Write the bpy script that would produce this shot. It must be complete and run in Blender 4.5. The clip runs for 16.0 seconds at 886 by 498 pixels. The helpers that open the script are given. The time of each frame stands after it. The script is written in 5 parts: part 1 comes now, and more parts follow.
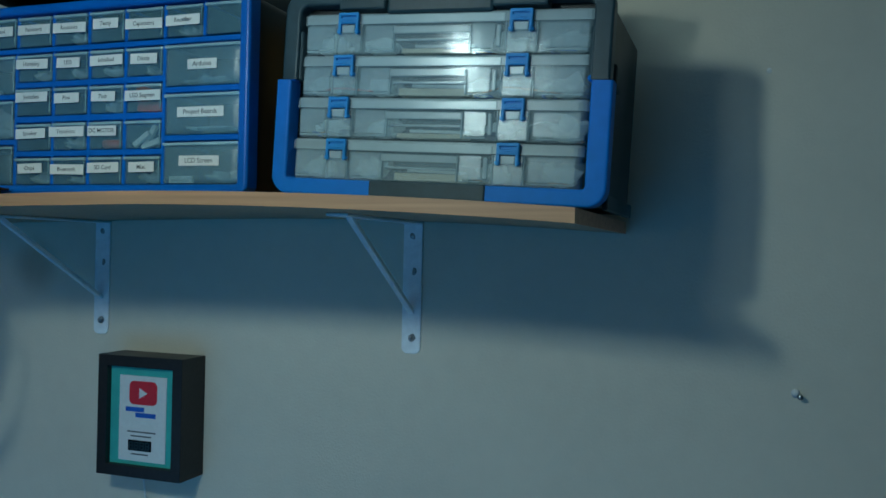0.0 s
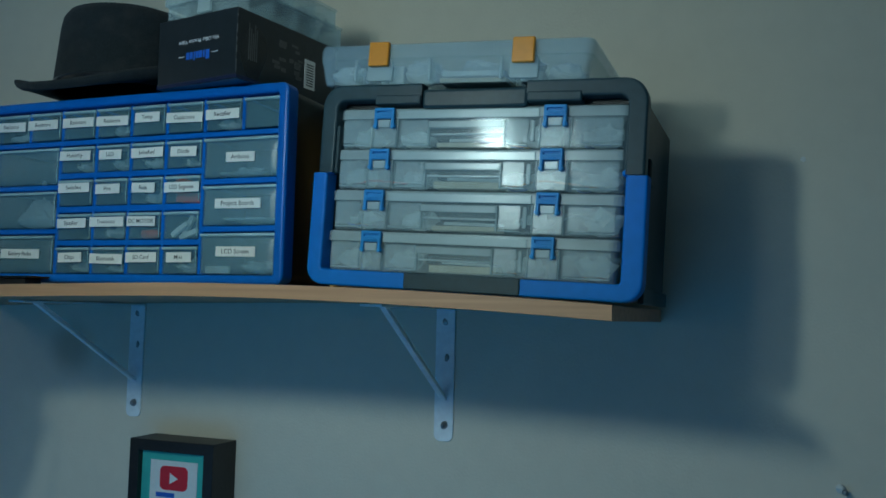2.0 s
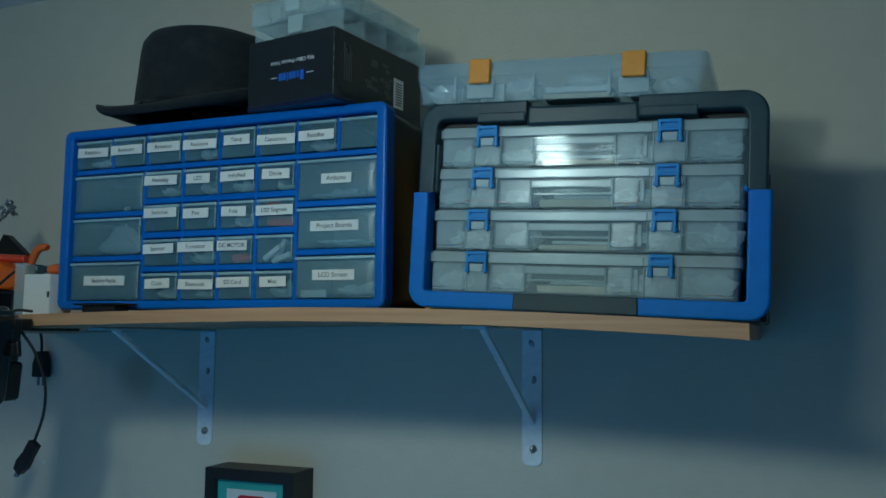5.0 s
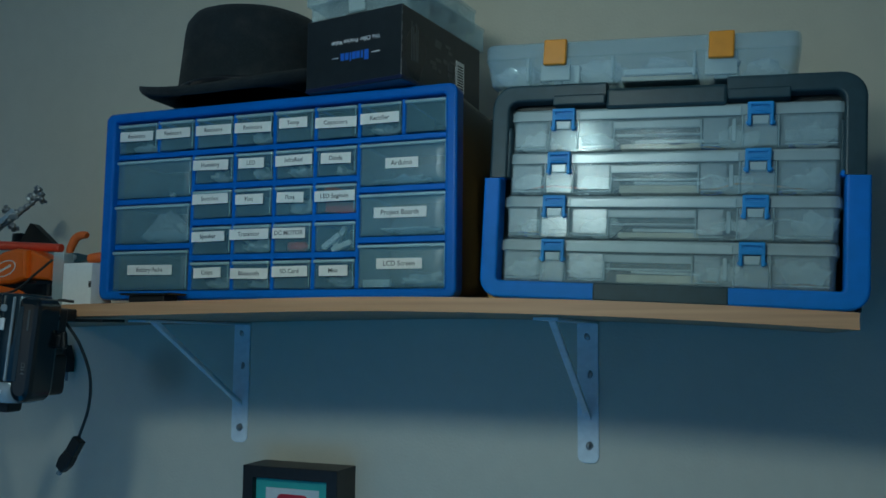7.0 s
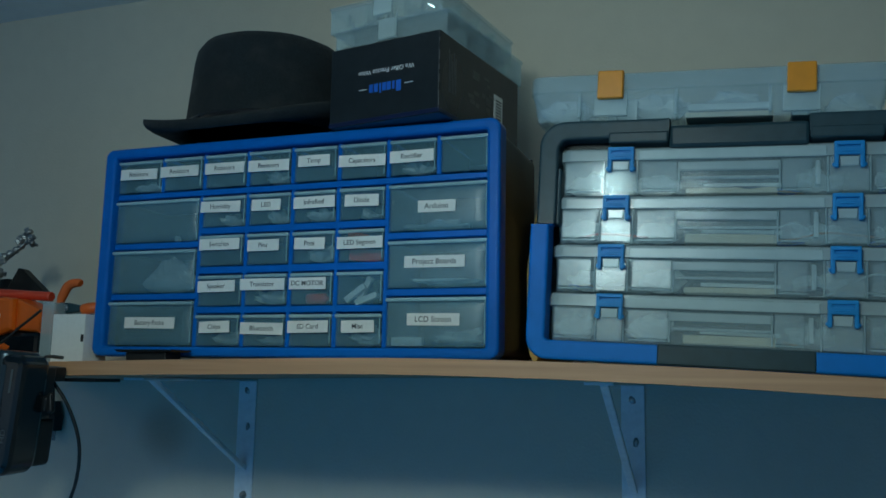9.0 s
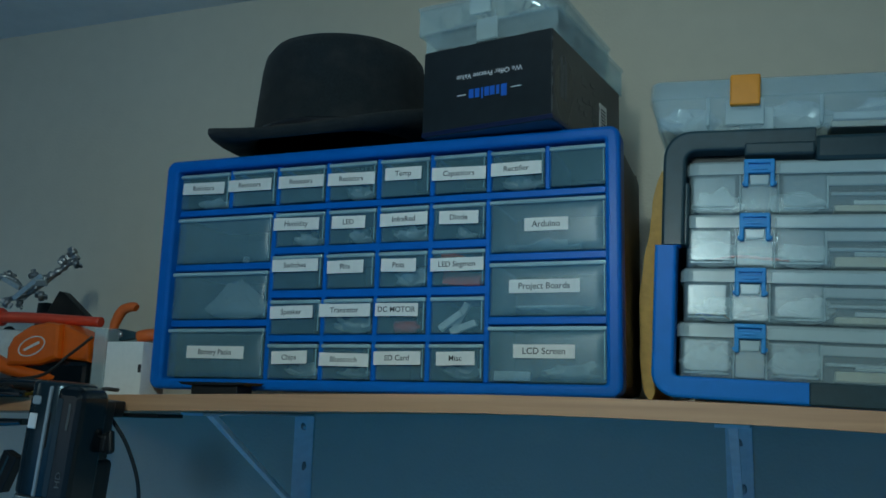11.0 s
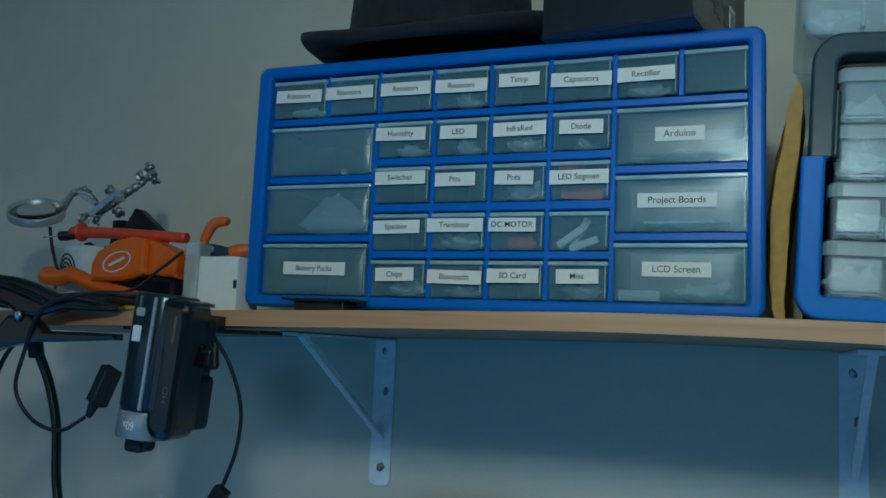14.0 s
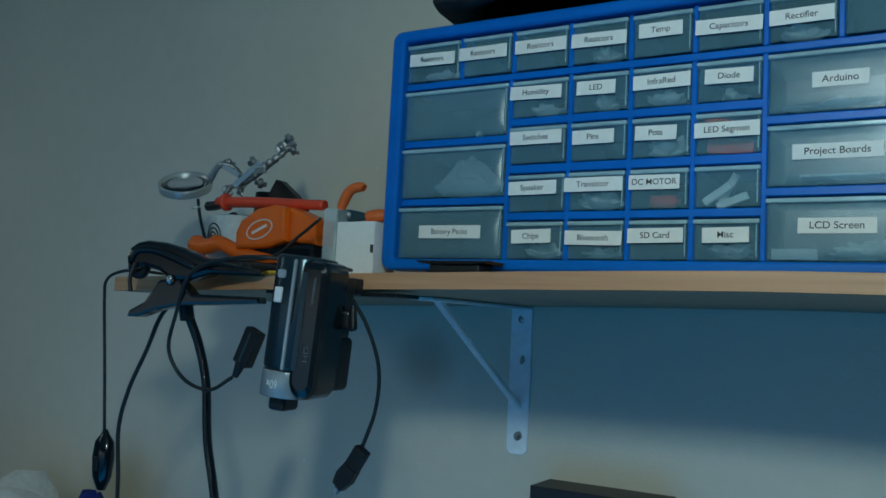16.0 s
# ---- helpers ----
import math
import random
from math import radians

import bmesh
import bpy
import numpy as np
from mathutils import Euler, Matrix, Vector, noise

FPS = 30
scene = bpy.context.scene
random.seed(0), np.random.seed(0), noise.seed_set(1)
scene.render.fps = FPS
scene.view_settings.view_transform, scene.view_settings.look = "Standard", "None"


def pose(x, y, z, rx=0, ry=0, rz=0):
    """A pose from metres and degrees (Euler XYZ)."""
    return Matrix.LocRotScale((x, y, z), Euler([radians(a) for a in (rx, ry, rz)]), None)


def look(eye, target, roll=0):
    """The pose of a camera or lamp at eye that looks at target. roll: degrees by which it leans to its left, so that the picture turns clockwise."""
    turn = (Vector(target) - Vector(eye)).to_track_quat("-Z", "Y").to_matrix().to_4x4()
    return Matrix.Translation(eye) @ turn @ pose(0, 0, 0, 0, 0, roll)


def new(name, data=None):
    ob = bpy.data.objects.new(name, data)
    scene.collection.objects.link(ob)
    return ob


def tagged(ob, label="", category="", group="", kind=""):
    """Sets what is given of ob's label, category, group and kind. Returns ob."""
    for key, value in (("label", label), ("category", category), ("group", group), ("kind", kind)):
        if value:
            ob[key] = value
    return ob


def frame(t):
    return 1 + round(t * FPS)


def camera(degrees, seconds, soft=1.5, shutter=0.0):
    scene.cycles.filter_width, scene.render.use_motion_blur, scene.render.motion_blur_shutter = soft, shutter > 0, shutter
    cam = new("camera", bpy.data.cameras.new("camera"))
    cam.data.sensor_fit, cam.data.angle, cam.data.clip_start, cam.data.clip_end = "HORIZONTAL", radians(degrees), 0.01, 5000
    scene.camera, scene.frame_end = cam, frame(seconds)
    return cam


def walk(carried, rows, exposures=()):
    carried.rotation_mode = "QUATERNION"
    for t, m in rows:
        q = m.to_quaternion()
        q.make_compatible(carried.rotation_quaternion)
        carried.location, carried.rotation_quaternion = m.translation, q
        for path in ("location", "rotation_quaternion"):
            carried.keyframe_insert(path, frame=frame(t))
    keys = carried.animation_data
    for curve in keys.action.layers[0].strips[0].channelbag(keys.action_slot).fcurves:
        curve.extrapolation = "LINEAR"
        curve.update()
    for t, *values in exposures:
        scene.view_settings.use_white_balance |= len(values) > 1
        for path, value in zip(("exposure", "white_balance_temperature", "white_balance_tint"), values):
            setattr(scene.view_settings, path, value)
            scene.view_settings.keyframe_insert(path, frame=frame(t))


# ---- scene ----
cam = camera(54.1, 16.0, soft=1.6)
PATH = [
    (0, (1.08, -0.921, 1.485), (0.423, 0.968, 1.49), 1.3),
    (0.5, (1.082, -0.926, 1.494), (0.4, 0.954, 1.536), 1.1),
    (1, (1.08, -0.93, 1.503), (0.395, 0.947, 1.591), 1.2),
    (1.5, (1.073, -0.931, 1.513), (0.375, 0.938, 1.645), 1.4),
    (2, (1.071, -0.925, 1.518), (0.355, 0.936, 1.669), 1.4),
    (2.5, (1.066, -0.925, 1.522), (0.336, 0.93, 1.687), 1.2),
    (3, (1.05, -0.924, 1.52), (0.292, 0.919, 1.695), 1.1),
    (3.5, (1.025, -0.922, 1.52), (0.255, 0.915, 1.7), 1.1),
    (4, (1.003, -0.928, 1.523), (0.24, 0.911, 1.714), 0.9),
    (6.5, (0.859, -0.959, 1.507), (0.178, 0.911, 1.704), 0.5),
    (7, (0.834, -0.943, 1.507), (0.152, 0.926, 1.705), 0.6),
    (7.5, (0.821, -0.921, 1.51), (0.146, 0.949, 1.728), 0.7),
    (8, (0.798, -0.896, 1.516), (0.134, 0.974, 1.765), 0.8),
    (10.5, (0.661, -0.804, 1.537), (-0.016, 1.044, 1.893), 1.4),
    (11, (0.621, -0.793, 1.534), (-0.051, 1.054, 1.901), 1.6),
    (11.5, (0.591, -0.79, 1.533), (-0.079, 1.06, 1.893), 1.8),
    (12, (0.569, -0.783, 1.529), (-0.092, 1.075, 1.864), 1.9),
    (12.5, (0.554, -0.777, 1.522), (-0.105, 1.087, 1.826), 2.0),
    (13, (0.54, -0.781, 1.518), (-0.127, 1.085, 1.79), 2.2),
    (13.5, (0.532, -0.78, 1.515), (-0.154, 1.082, 1.765), 2.4),
    (14, (0.519, -0.772, 1.513), (-0.205, 1.078, 1.743), 2.6),
    (14.5, (0.505, -0.766, 1.51), (-0.268, 1.067, 1.724), 2.7),
    (15, (0.505, -0.766, 1.505), (-0.454, 0.978, 1.702), 2.9),
    (15.5, (0.508, -0.76, 1.501), (-0.48, 0.968, 1.691), 2.9),
    (16, (0.51, -0.756, 1.497), (-0.491, 0.967, 1.667), 2.9),
]
walk(cam, [(t, look(eye, target, roll)) for t, eye, target, roll in PATH],
     [(0, -0.04), (3.5, -0.14), (7, -0.29), (10.5, -0.34), (12, -0.04), (14, -0.06), (16, 0.12)])

# ---- world and lights ----
world = bpy.data.worlds.new("room_world")
scene.world = world
world.use_nodes = True
sky = world.node_tree.nodes.new("ShaderNodeTexSky")
sky.sky_type, sky.sun_disc, sky.sun_elevation, sky.sun_rotation = "NISHITA", False, radians(25), radians(40)
world.node_tree.links.new(sky.outputs[0], world.node_tree.nodes["Background"].inputs[0])
world.node_tree.nodes["Background"].inputs[1].default_value = 0.1


def area_lamp(name, eye, target, sx, sy, watts, colour, spread):
    lamp = bpy.data.lights.new(name, "AREA")
    lamp.shape, lamp.size, lamp.size_y, lamp.energy, lamp.color = "RECTANGLE", sx, sy, watts, colour
    lamp.spread = radians(spread)
    ob = new(name, lamp)
    ob.matrix_world = look(eye, target)
    return ob


# the two heads of the work lamp in front of the shelf, then unseen lights added: soft from the left, blue from below,
# weak blue from behind
area_lamp("work_lamp", (0.475, -0.90, 1.88), (0.40, 0.33, 1.30), 0.06, 0.09, 2.95, (0.745, 1.0, 0.985), 180)
area_lamp("work_lamp_second_head", (0.625, -0.90, 1.85), (0.55, 0.33, 1.30), 0.10, 0.11, 0.70, (0.745, 1.0, 0.985), 180)
# unseen soft lamp added at the left to brighten the shelf's open end
area_lamp("left_soft_lamp", (-1.35, -0.85, 2.0), (-0.9, 0.33, 1.0), 0.45, 0.45, 0.66, (0.86, 1.0, 0.90), 130)
# unseen blue source from below, which tints the shade under the shelf
area_lamp("low_blue_light", (0.18, -0.80, 0.72), (0.18, 0.33, 1.35), 1.5, 0.4, 2.25, (0.003, 0.39, 1.0), 180)
# weak blue fill added behind the viewer; no window is known there
area_lamp("rear_blue_fill", (-0.2, -2.52, 0.92), (-0.2, 0.33, 1.1), 2.7, 1.3, 4.5, (0.012, 0.40, 0.92), 180)


# ---- materials ----
def mat(name, colour, rough=0.5, metal=0.0, grain=0.08, scale=60.0, bump=0.0, stain=0.0, coat=0.0, bump_scale=None):
    """A surface with fine grain and large soft stains, in metres."""
    m = bpy.data.materials.new(name)
    m.use_nodes = True
    nt = m.node_tree
    n, l = nt.nodes, nt.links
    b = n["Principled BSDF"]
    b.inputs["Roughness"].default_value, b.inputs["Metallic"].default_value = rough, metal
    b.inputs["Coat Weight"].default_value = coat
    tc = n.new("ShaderNodeTexCoord")
    fine, big = n.new("ShaderNodeTexNoise"), n.new("ShaderNodeTexNoise")
    fine.inputs["Scale"].default_value, big.inputs["Scale"].default_value = scale, scale / 14
    fine.inputs["Detail"].default_value = 5
    ramp = []
    for tex, amount in ((fine, grain), (big, max(stain, grain * 0.6))):
        l.new(tc.outputs["Object"], tex.inputs["Vector"])
        r = n.new("ShaderNodeMapRange")
        r.inputs["From Min"].default_value, r.inputs["From Max"].default_value = 0.3, 0.7
        r.inputs["To Min"].default_value, r.inputs["To Max"].default_value = 1 - amount, 1 + amount
        l.new(tex.outputs["Fac"], r.inputs["Value"])
        ramp.append(r)
    mul = n.new("ShaderNodeMath")
    mul.operation = "MULTIPLY"
    l.new(ramp[0].outputs[0], mul.inputs[0]), l.new(ramp[1].outputs[0], mul.inputs[1])
    mix = n.new("ShaderNodeVectorMath")
    mix.operation = "SCALE"
    mix.inputs[0].default_value = colour[:3]
    l.new(mul.outputs[0], mix.inputs["Scale"])
    l.new(mix.outputs[0], b.inputs["Base Color"])
    rr = n.new("ShaderNodeMath")
    rr.operation = "MULTIPLY"
    rr.inputs[1].default_value = rough
    l.new(ramp[1].outputs[0], rr.inputs[0]), l.new(rr.outputs[0], b.inputs["Roughness"])
    if bump:
        bp = n.new("ShaderNodeBump")
        bp.inputs["Strength"].default_value, bp.inputs["Distance"].default_value = bump, 0.002
        if bump_scale:
            fine = n.new("ShaderNodeTexNoise")
            fine.inputs["Scale"].default_value, fine.inputs["Detail"].default_value = bump_scale, 6
            l.new(tc.outputs["Object"], fine.inputs["Vector"])
        l.new(fine.outputs["Fac"], bp.inputs["Height"]), l.new(bp.outputs[0], b.inputs["Normal"])
    return m


def clear_plastic(name, colour, body, rough=0.18, bump=0.15, grain=0.10):
    """Thin clear or milky plastic: part of the light goes straight through, the rest meets a glossy, hazy skin."""
    m = mat(name, colour, rough, 0.0, grain, 45.0, bump, grain * 2, bump_scale=35.0)
    n, l = m.node_tree.nodes, m.node_tree.links
    b, out = n["Principled BSDF"], n["Material Output"]
    t, x = n.new("ShaderNodeBsdfTransparent"), n.new("ShaderNodeMixShader")
    t.inputs[0].default_value = (0.93, 0.97, 0.98, 1)
    x.inputs[0].default_value = body
    l.new(t.outputs[0], x.inputs[1]), l.new(b.outputs[0], x.inputs[2]), l.new(x.outputs[0], out.inputs[0])
    return m


def wood_mat():
    m = mat("oak_laminate", (0.42, 0.25, 0.13), 0.45, 0, 0.05, 90, 0.05)
    n, l = m.node_tree.nodes, m.node_tree.links
    tc, mp, w = n.new("ShaderNodeTexCoord"), n.new("ShaderNodeMapping"), n.new("ShaderNodeTexNoise")
    mp.inputs["Scale"].default_value = (4, 90, 160)
    w.inputs["Scale"].default_value, w.inputs["Detail"].default_value = 1.0, 6
    r = n.new("ShaderNodeValToRGB")
    r.color_ramp.elements[0].position, r.color_ramp.elements[1].position = 0.3, 0.7
    r.color_ramp.elements[0].color, r.color_ramp.elements[1].color = (0.47, 0.225, 0.110, 1), (0.63, 0.335, 0.175, 1)
    l.new(tc.outputs["Object"], mp.inputs[0]), l.new(mp.outputs[0], w.inputs["Vector"]), l.new(w.outputs["Fac"], r.inputs[0])
    l.new(r.outputs[0], n["Principled BSDF"].inputs["Base Color"])
    return m


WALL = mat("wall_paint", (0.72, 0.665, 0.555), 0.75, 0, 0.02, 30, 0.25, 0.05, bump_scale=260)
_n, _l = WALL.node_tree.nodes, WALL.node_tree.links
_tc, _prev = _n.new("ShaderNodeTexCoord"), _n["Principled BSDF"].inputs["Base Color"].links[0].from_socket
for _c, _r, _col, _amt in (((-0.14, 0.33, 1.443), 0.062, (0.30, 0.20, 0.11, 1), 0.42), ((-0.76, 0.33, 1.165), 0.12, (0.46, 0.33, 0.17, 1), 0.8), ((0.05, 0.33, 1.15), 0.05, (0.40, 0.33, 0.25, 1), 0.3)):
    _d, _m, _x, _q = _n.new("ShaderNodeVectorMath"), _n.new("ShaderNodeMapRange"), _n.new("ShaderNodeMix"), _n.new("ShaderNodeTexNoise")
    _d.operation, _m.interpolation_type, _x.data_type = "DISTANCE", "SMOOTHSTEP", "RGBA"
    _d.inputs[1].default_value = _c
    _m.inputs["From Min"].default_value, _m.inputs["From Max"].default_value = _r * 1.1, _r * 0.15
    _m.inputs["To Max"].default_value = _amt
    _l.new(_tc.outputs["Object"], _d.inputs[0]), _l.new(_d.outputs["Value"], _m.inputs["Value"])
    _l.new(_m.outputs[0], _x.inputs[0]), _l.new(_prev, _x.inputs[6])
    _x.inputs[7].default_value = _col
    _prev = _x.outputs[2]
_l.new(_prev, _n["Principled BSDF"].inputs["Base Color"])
# unseen walls: colour made dark and bluish to cut warm bounce light
ROOM = mat("bounce_cut_wall_paint", (0.10, 0.18, 0.22), 0.8, 0, 0.03, 30, 0.2, 0.05, bump_scale=200)
CEIL = mat("ceiling_paint", (0.82, 0.83, 0.82), 0.85, 0, 0.03, 30, 0.3, bump_scale=180)
# the unseen floor is likewise kept dark and low in red
FLOOR = mat("carpet", (0.12, 0.15, 0.17), 0.95, 0, 0.3, 300, 0.6)
WOOD = wood_mat()
UNDER = mat("shelf_underside", (0.42, 0.31, 0.21), 0.6, 0, 0.15, 120)
STEEL = mat("zinc_plated_steel", (0.88, 0.93, 0.96), 0.36, 0.0, 0.06, 90, 0.05, 0.12)
SCREW = mat("screw_steel", (0.45, 0.45, 0.45), 0.3, 1.0)
BLUE = mat("blue_plastic", (0.0005, 0.132, 0.51), 0.34, 0, 0.05, 70, 0.06, 0.1, bump_scale=400)
BLUE2 = mat("bright_blue_plastic", (0.001, 0.19, 0.65), 0.48, 0, 0.05, 70, 0.05, 0.1, bump_scale=400)
LATCH = mat("latch_blue_plastic", (0.006, 0.26, 0.64), 0.45, 0, 0.05, 70)
BLACK = mat("black_plastic", (0.012, 0.013, 0.014), 0.42, 0, 0.15, 80, 0.08, 0.2, bump_scale=500)
GREY = mat("charcoal_plastic", (0.021, 0.054, 0.070), 0.4, 0, 0.12, 80, 0.1, 0.2, bump_scale=500)
for _m, _v in ((BLUE, 0.2), (BLUE2, 0.2), (LATCH, 0.3), (BLACK, 0.35), (GREY, 0.3)):
    _m.node_tree.nodes["Principled BSDF"].inputs["Specular IOR Level"].default_value = _v
FELT = mat("black_felt", (0.0085, 0.0140, 0.0175), 0.95, 0, 0.35, 400, 0.35, 0.3, bump_scale=900)
FELT.node_tree.nodes["Principled BSDF"].inputs["Sheen Weight"].default_value = 0.04
BAND = mat("satin_band", (0.01, 0.01, 0.012), 0.3, 0, 0.2, 300)
CARTON = mat("black_carton", (0.014, 0.019, 0.023), 0.33, 0, 0.2, 60, 0.05, 0.3)
CARTON_BLUE = mat("dark_blue_gloss", (0.003, 0.010, 0.05), 0.35)
INK_BLUE = mat("blue_ink", (0.01, 0.12, 0.55), 0.4)
INK_WHITE = mat("white_ink", (0.7, 0.7, 0.7), 0.5)
INK_GREY = mat("grey_ink", (0.085, 0.09, 0.09), 0.5)
CREAM = mat("cream_card", (0.66, 0.53, 0.36), 0.6, 0, 0.08, 90)
PAPER = mat("white_paper", (0.78, 0.78, 0.75), 0.6, 0, 0.03, 150, 0.05)
INK = mat("black_ink", (0.02, 0.02, 0.02), 0.6)
DRAWER = clear_plastic("drawer_plastic", (0.22, 0.45, 0.55), 0.22, 0.15, 0.10)
DRAWER_FRONT = clear_plastic("drawer_front_plastic", (0.27, 0.48, 0.56), 0.24, 0.34, 0.35)
DRAWER_LIP = clear_plastic("drawer_rim_plastic", (0.46, 0.68, 0.73), 0.55, 0.2)
CASE = clear_plastic("case_plastic", (0.74, 0.93, 0.98), 0.17, 0.10, 0.03, 0.05)
CASE_PANEL = clear_plastic("case_panel_plastic", (0.74, 0.91, 0.96), 0.20, 0.23, 0.02, 0.04)
CASE_RIM = clear_plastic("case_rim_plastic", (0.80, 0.95, 0.98), 0.30, 0.22, 0.04, 0.05)
CASE_RIM.node_tree.nodes["Principled BSDF"].inputs["Specular IOR Level"].default_value = 0.8
for _m, _v in ((CASE_PANEL, 1.66), (DRAWER_FRONT, 2.0)):
    _m.node_tree.nodes["Principled BSDF"].inputs["Specular IOR Level"].default_value = 0.8
    _m.node_tree.nodes["Principled BSDF"].inputs["IOR"].default_value = _v
MILKY = clear_plastic("milky_plastic", (0.60, 0.82, 0.95), 0.19, 0.22, 0.06, 0.06)
ORANGE = mat("orange_plastic", (0.82, 0.135, 0.008), 0.35, 0, 0.05, 80, 0.03, 0.1)
AMBER = mat("amber_plastic", (0.85, 0.30, 0.018), 0.35, 0, 0.05, 80, 0.03, 0.1)
RUBBER_ORANGE = mat("orange_grip", (0.72, 0.13, 0.02), 0.5, 0, 0.08, 80)
RED = mat("red_plastic", (0.75, 0.07, 0.03), 0.35)
KRAFT = mat("kraft_paper", (0.62, 0.35, 0.085), 0.65, 0, 0.1, 90, 0.5, 0.15, bump_scale=60)
DULL = mat("worn_nickel", (0.36, 0.37, 0.37), 0.42, 0.9, 0.2, 200, 0.1, 0.4)
NICKEL = mat("brushed_nickel", (0.50, 0.54, 0.54), 0.32, 0.45, 0.10, 200)
CHROME = mat("chrome", (0.62, 0.63, 0.63), 0.20, 1.0, 0.03, 100)
TEAL = mat("teal_card", (0.04, 0.46, 0.40), 0.7)
FRAMEM = mat("dark_stained_frame", (0.014, 0.011, 0.010), 0.45, 0, 0.25, 120, 0.1)
LOGO_RED = mat("red_print", (0.72, 0.02, 0.04), 0.5)
SILVER = mat("silver_paint", (0.34, 0.40, 0.43), 0.25, 0.45, 0.05, 200)
GUN = mat("dark_metal_paint", (0.024, 0.046, 0.060), 0.22, 0.5, 0.06, 200)
GLOSS_BLACK = mat("gloss_black", (0.006, 0.010, 0.013), 0.16, 0, 0.1, 90)
CABLE = mat("black_cable", (0.013, 0.014, 0.015), 0.45)
TIN = mat("printed_tin", (0.58, 0.66, 0.68), 0.35, 0.1, 0.10, 120)
CLOTH = mat("white_cloth", (0.88,0.86,0.82), 0.9, 0, 0.08, 80, 0.5)
NAVY = mat("navy_cloth", (0.006, 0.02, 0.16), 0.8, 0, 0.1, 120, 0.3)
GLASS = bpy.data.materials.new("lens_glass")
GLASS.use_nodes = True
_g = GLASS.node_tree.nodes["Principled BSDF"]
_g.inputs["Transmission Weight"].default_value, _g.inputs["Roughness"].default_value, _g.inputs["IOR"].default_value = 1.0, 0.03, 1.45
YELLOW = mat("yellow_tape", (0.65, 0.45, 0.03), 0.5)
COPPER = mat("copper_wire", (0.6, 0.25, 0.1), 0.3, 0.8)


# ---- mesh helpers ----
def merge(dst, src, m=None):
    """Adds the faces of src to dst and frees src."""
    if m is not None:
        src.transform(m)
    vs = [dst.verts.new(v.co) for v in src.verts]
    src.verts.index_update()
    for f in src.faces:
        g = dst.faces.new([vs[v.index] for v in f.verts])
        g.material_index, g.smooth = f.material_index, f.smooth
    src.free()
    return dst


def box(x0, x1, y0, y1, z0, z1, bevel=0.0, seg=2, dst=None, slot=0, m=None):
    bm = bmesh.new()
    bmesh.ops.create_cube(bm, size=1)
    bm.transform(Matrix.Translation(((x0 + x1) / 2, (y0 + y1) / 2, (z0 + z1) / 2)) @ Matrix.Diagonal((x1 - x0, y1 - y0, z1 - z0, 1)))
    if bevel:
        bmesh.ops.bevel(bm, geom=bm.edges[:], offset=bevel, segments=seg, affect="EDGES", profile=0.5)
    for f in bm.faces:
        f.material_index = slot
    if m is not None:
        bm.transform(m)
    return merge(dst, bm) if dst is not None else bm


def tray_shell(x0, x1, y0, y1, z0, z1, g, front=None):
    """An open tray in one piece: floor and four walls of thickness g."""
    bm = bmesh.new()
    lay = []
    for a, z in ((0, z0), (0, z1), (g, z1), (g, z0 + g)):
        lay.append([bm.verts.new(c) for c in ((x0 + a, y0 + a, z), (x1 - a, y0 + a, z), (x1 - a, y1 - a, z), (x0 + a, y1 - a, z))])
    for p, q in zip(lay, lay[1:]):
        for k in range(4):
            bm.faces.new((p[k], p[(k + 1) % 4], q[(k + 1) % 4], q[k]))
    bm.faces.new(lay[0][::-1]), bm.faces.new(lay[-1])
    bmesh.ops.recalc_face_normals(bm, faces=bm.faces[:])
    return bm


def loft(levels):
    """A skin through flat outlines, each (points, height), closed at both ends."""
    bm = bmesh.new()
    rows = [[bm.verts.new((x, y, z)) for x, y in pts] for pts, z in levels]
    k = len(rows[0])
    for a, b in zip(rows, rows[1:]):
        for i in range(k):
            bm.faces.new((a[i], a[(i + 1) % k], b[(i + 1) % k], b[i]))
    bm.faces.new(rows[0][::-1]), bm.faces.new(rows[-1])
    bmesh.ops.recalc_face_normals(bm, faces=bm.faces[:])
    return bm


def tub(w, d, z0, z1, r, g, draft):
    """An open tub with rounded corners, its walls leaning out by draft; its front top edge at y = 0, centred on x."""
    at = lambda q: round_rect(-w / 2 + q, w / 2 - q, q, d - q, max(r - q, 0.001), 4)
    return loft([(at(draft), z0), (at(0), z1), (at(g), z1), (at(draft + g), z0 + g)])


def cover(w, d, z0, z1, r, g, soft):
    """A lid with a skirt, open below, its top edge softened."""
    at = lambda q: round_rect(-w / 2 + q, w / 2 - q, q, d - q, max(r - q, 0.001), 4)
    return loft([(at(g * 2), z1 - g), (at(g), z0), (at(0), z0), (at(0), z1 - soft), (at(soft * 0.35), z1 - soft * 0.35), (at(soft), z1)])


